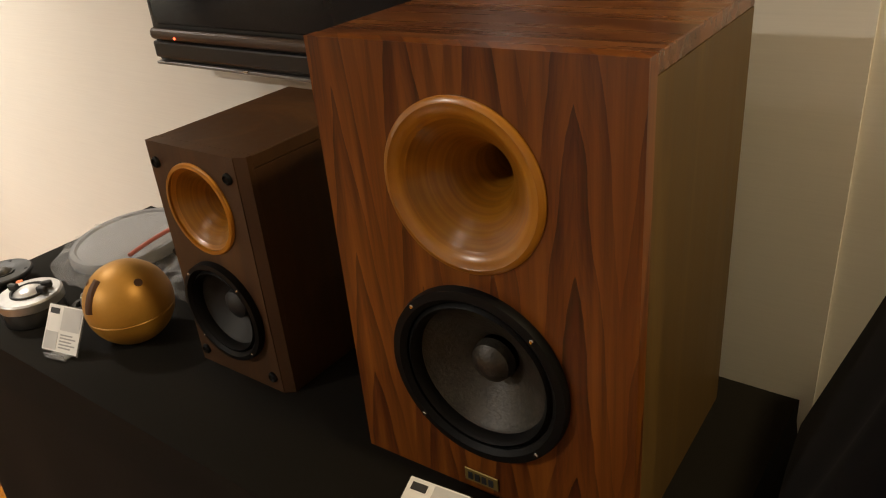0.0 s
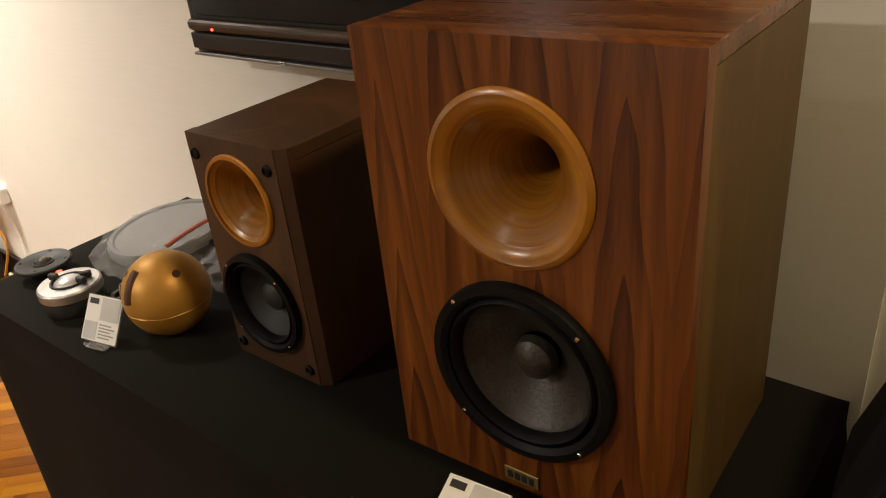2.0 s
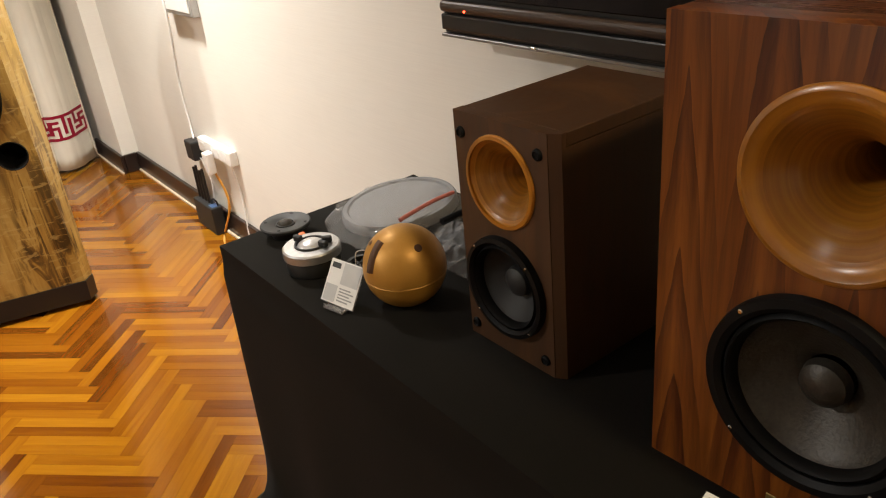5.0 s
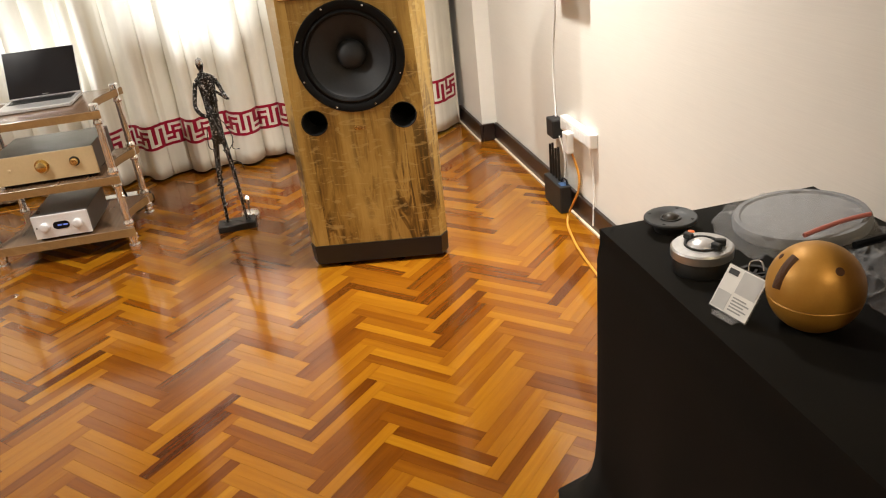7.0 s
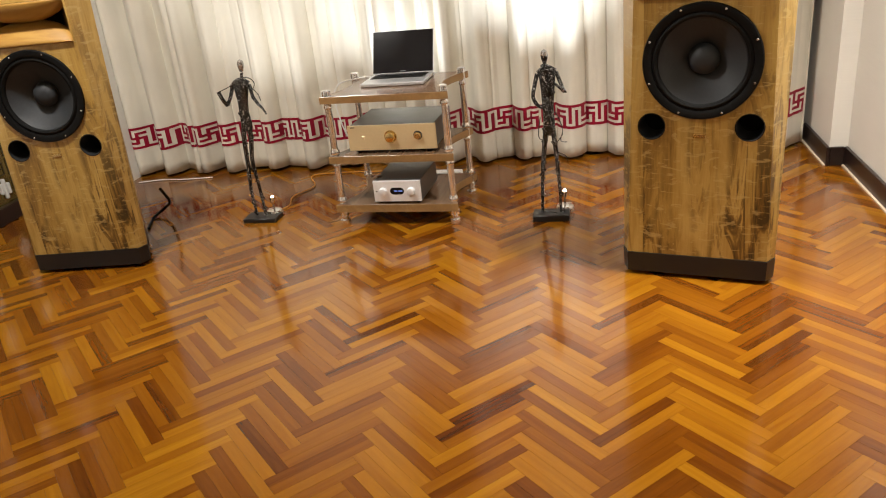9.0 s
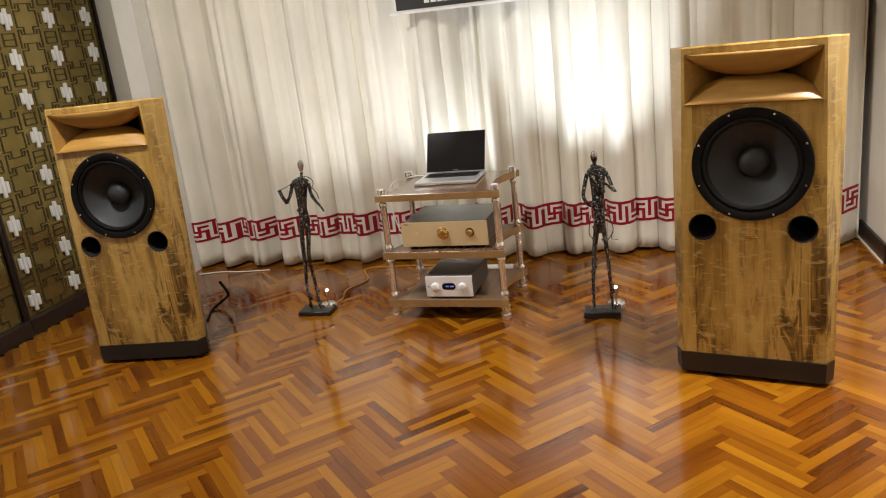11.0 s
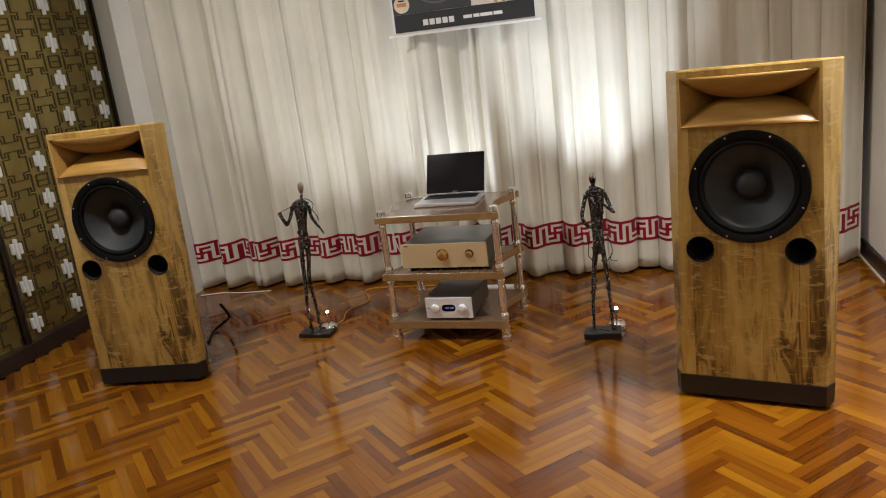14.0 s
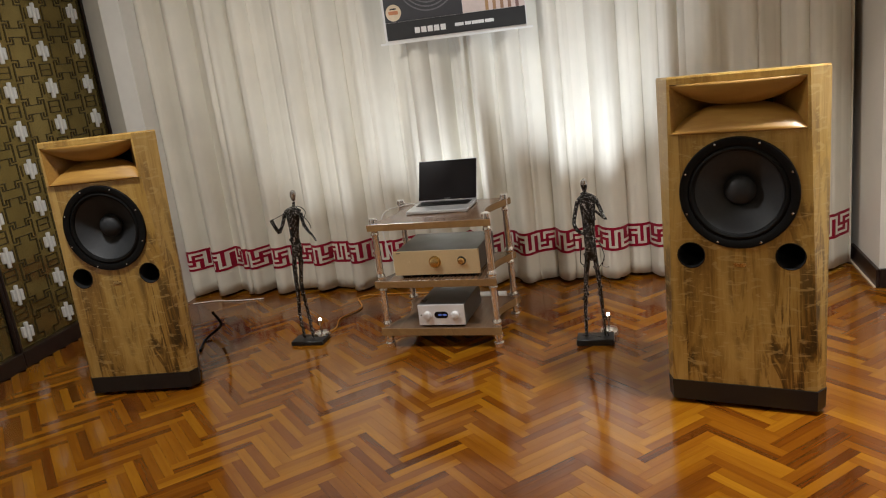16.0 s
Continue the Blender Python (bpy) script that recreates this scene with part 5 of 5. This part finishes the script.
part("body", bm_box((0, 0, 0), (0.28, 0.029, 0.11), 0.004), plain("grey_socket_metal", (0.42, 0.41, 0.40), 0.35, 0.5), boxy)
part("cover", bm_box((0.02, -0.004, 0.015), (0.26, 0.0, 0.095), 0.002, 1), WHITEPLASTIC, boxy)


def cable(name, pts, r, material, label, category="cable"):
    return tagged(part(name, bm_tube(smooth_line(pts, 8), r, 8), material, smooth=True), label, category)


cable("wall_cable", [(-3.40, WY - 0.006, 2.0), (-3.41, WY - 0.006, 1.3), (-3.415, WY - 0.006, 0.91), (-3.47, WY - 0.006, 0.64), (-3.45, WY - 0.01, 0.45), (-3.42, WY - 0.02, 0.402)], 0.004, WHITEPLASTIC, "thin white lead running down the wall")
cable("white_lead", [(-3.36, WY - 0.03, 0.33), (-3.34, WY - 0.015, 0.22), (-3.35, WY - 0.024, 0.11), (-3.30, WY - 0.03, 0.14)], 0.0035, WHITEPLASTIC, "thin white lead hanging to the router")
cable("white_lead", [(-3.05, WY - 0.02, 0.372), (-3.04, WY - 0.010, 0.27), (-3.03, WY - 0.012, 0.16), (-3.02, WY - 0.022, 0.03)], 0.0035, WHITEPLASTIC, "thin white lead hanging from the power strip")
cable("amber_lead", [(-3.185, WY - 0.05, 0.33), (-3.15, WY - 0.03, 0.23), (-3.14, WY - 0.035, 0.15), (-3.19, 1.150, 0.012), (-3.02, 1.098, 0.010), (-2.76, 1.061, 0.010), (-2.2, 1.02, 0.010), (-1.75, 0.97, 0.010)], 0.005, AMBERCABLE, "amber lead from the power strip across the parquet")
cable("amber_lead", [(-4.008, -1.80, 0.012), (-4.09, -1.76, 0.010), (-4.25, -1.79, 0.010), (-4.42, -1.72, 0.010), (-4.62, -1.80, 0.010), (-4.66, -1.60, 0.010), (-4.65, -1.3, 0.010)], 0.004, AMBERCABLE, "amber lead curling across the parquet by the statue")
cable("black_lead", [(-3.75, -2.30, 0.25), (-3.90, -2.36, 0.13), (-4.02, -2.47, 0.05), (-3.96, -2.52, 0.011), (-3.80, -2.46, 0.011)], 0.008, RUBBER, "thick black lead looping behind the loudspeaker")
cable("white_lead", [(-4.62, -3.0, 0.010), (-4.66, -2.85, 0.010), (-4.65, -2.7, 0.010), (-4.67, -2.5, 0.010)], 0.004, WHITEPLASTIC, "white lead lying along the curtain hem")
cable("white_lead", [(-4.155, -1.205, 0.681), (-4.20, -1.255, 0.674), (-4.16, -1.30, 0.674), (-4.03, -1.348, 0.674), (-4.0, -1.365, 0.60), (-3.98, -1.33, 0.45), (-4.0, -1.29, 0.376)], 0.0035, WHITEPLASTIC, "white laptop lead hanging beside the rack")
cable("black_lead", [(-4.19, -0.92, 0.44), (-4.30, -0.90, 0.30), (-4.33, -0.86, 0.12), (-4.28, -0.82, 0.012), (-4.45, -0.75, 0.012), (-4.6, -0.8, 0.012)], 0.006, RUBBER, "black power lead behind the rack")
cable("white_lead", [(-4.15, -1.10, 0.19), (-4.28, -1.2, 0.16), (-4.24, -1.31, 0.06), (-4.3, -1.34, 0.011), (-4.5, -1.25, 0.011)], 0.004, WHITEPLASTIC, "white lead falling behind the rack")
adp = thing("extension_block", pose(-4.52, -0.97, 0.004), "white extension block on the floor behind the rack", "extension block")
part("body", bm_box((-0.03, -0.13, 0), (0.03, 0.13, 0.035), 0.006), WHITEPLASTIC, adp)
for k in range(3):
    part("socket", bm_box((-0.02, -0.105 + k * 0.075, 0.035), (0.02, -0.055 + k * 0.075, 0.037), 0.001, 1), PAPER, adp)


# ---- black cloth beside the table's end ----
drp = thing("draped_stand", pose(-0.165, 0.62, 0), "tall stand under black velvet beside the table's end", "covered stand")


def drape(u, v):
    """A tall, leaning heap of dark cloth with upright folds."""
    a = 2 * math.pi * u
    top = 1.0 if v < 0.999 else 0.02
    f = 0.010 * math.sin(11 * a + 2 * noise.noise((u * 4, v * 2, 0))) * top
    z = 0.006 + 1.08 * v + 0.05 * noise.noise((u * 3, v * 2, 5)) * v
    lean = max(0.0, z - 0.76) * 0.30
    c, d = math.cos(a), math.sin(a)
    x = 0.25 + lean + (0.245 + f) * top * math.copysign(abs(c) ** 0.5, c)
    y = 0.30 + (0.255 + f) * top * math.copysign(abs(d) ** 0.5, d) - 0.1 * lean
    return (x, y, z)


part("velvet", bm_sheet(120, 40, drape), BLACKCLOTH2, drp, smooth=True)


# ---- herringbone floor: blocks laid at 45 degrees to the walls ----
L, W = 0.320, 0.0775  # the module of the pattern: a pair of narrow blocks side by side
floor = structure("floor", bm_box((-5.25, SY - 0.2, -0.12), (EX + 0.15, WY + 0.15, -0.010)), JOINT, "lacquered herringbone parquet floor of mixed brown blocks", "floor")
U, V = Vector((1, 1, 0)).normalized(), Vector((1, -1, 0)).normalized()
ORIGIN = Vector((-2.041, 0.183, 0))


def block_mesh():
    bm = bmesh.new()
    g = 0.0003
    low = [(g, g), (L - g, g), (L - g, W / 2 - g), (g, W / 2 - g)]
    rings = [[bm.verts.new((x, y, z)) for x, y in low] for z in (-0.009, 0.004)]
    for k in range(4):
        bm.faces.new([rings[0][k], rings[0][(k + 1) % 4], rings[1][(k + 1) % 4], rings[1][k]])
    bm.faces.new(rings[1])
    uv = bm.loops.layers.uv.new("UVMap")
    for f in bm.faces:
        for l in f.loops:
            l[uv].uv = (l.vert.co.x, l.vert.co.y)
    bmesh.ops.recalc_face_normals(bm, faces=bm.faces)
    me = bpy.data.meshes.new("parquet_block")
    bm.to_mesh(me)
    bm.free()
    me.materials.append(PARQUET)
    return me


block = block_mesh()
blocks = []
for k in range(-140, 141):
    for n in range(-30, 31):
        for kind in (0, 1):
            a, b = k * W - n * L, k * W + n * L
            if kind == 0:
                o, du, dv = ORIGIN + U * a + V * b, U, V
            else:
                o, du, dv = ORIGIN + U * (a + W) + V * (b + W), V, -U
            for side in (0, 1):
                p = o + dv * (side * W / 2)
                mid = p + du * L / 2 + dv * W / 4
                if -5.05 < mid.x < EX and SY - 0.05 < mid.y < WY - 0.03:
                    blocks.append((p, du, dv, mid))
near = sorted(blocks, key=lambda q: (q[3] - Vector((-1.9, -0.35, 0))).length)[:300]
chosen = set(id(q) for q in near)
verts, faces, uvs = [], [], []
for q in blocks:
    o, du, dv, mid = q
    m = Matrix(((du.x, dv.x, 0, o.x), (du.y, dv.y, 0, o.y), (0, 0, 1, random.uniform(-0.00015, 0.00015)), (0, 0, 0, 1)))
    if id(q) in chosen:
        ob = new("parquet_block", block)
        ob.parent, ob.matrix_basis = floor, m
    else:
        base = len(verts)
        verts += [(m @ v.co)[:] for v in block.vertices]
        for p in block.polygons:
            faces.append([base + i for i in p.vertices])
            uvs += [tuple(block.uv_layers[0].data[i].uv) for i in p.loop_indices]
rest = bpy.data.meshes.new("parquet_blocks")
rest.from_pydata(verts, [], faces)
layer = rest.uv_layers.new(name="UVMap")
layer.data.foreach_set("uv", np.array(uvs, dtype=np.float32).ravel())
rest.materials.append(PARQUET)
rest_ob = tagged(new("parquet_blocks", rest), "further herringbone parquet blocks", kind="stuff")
rest_ob.parent = floor
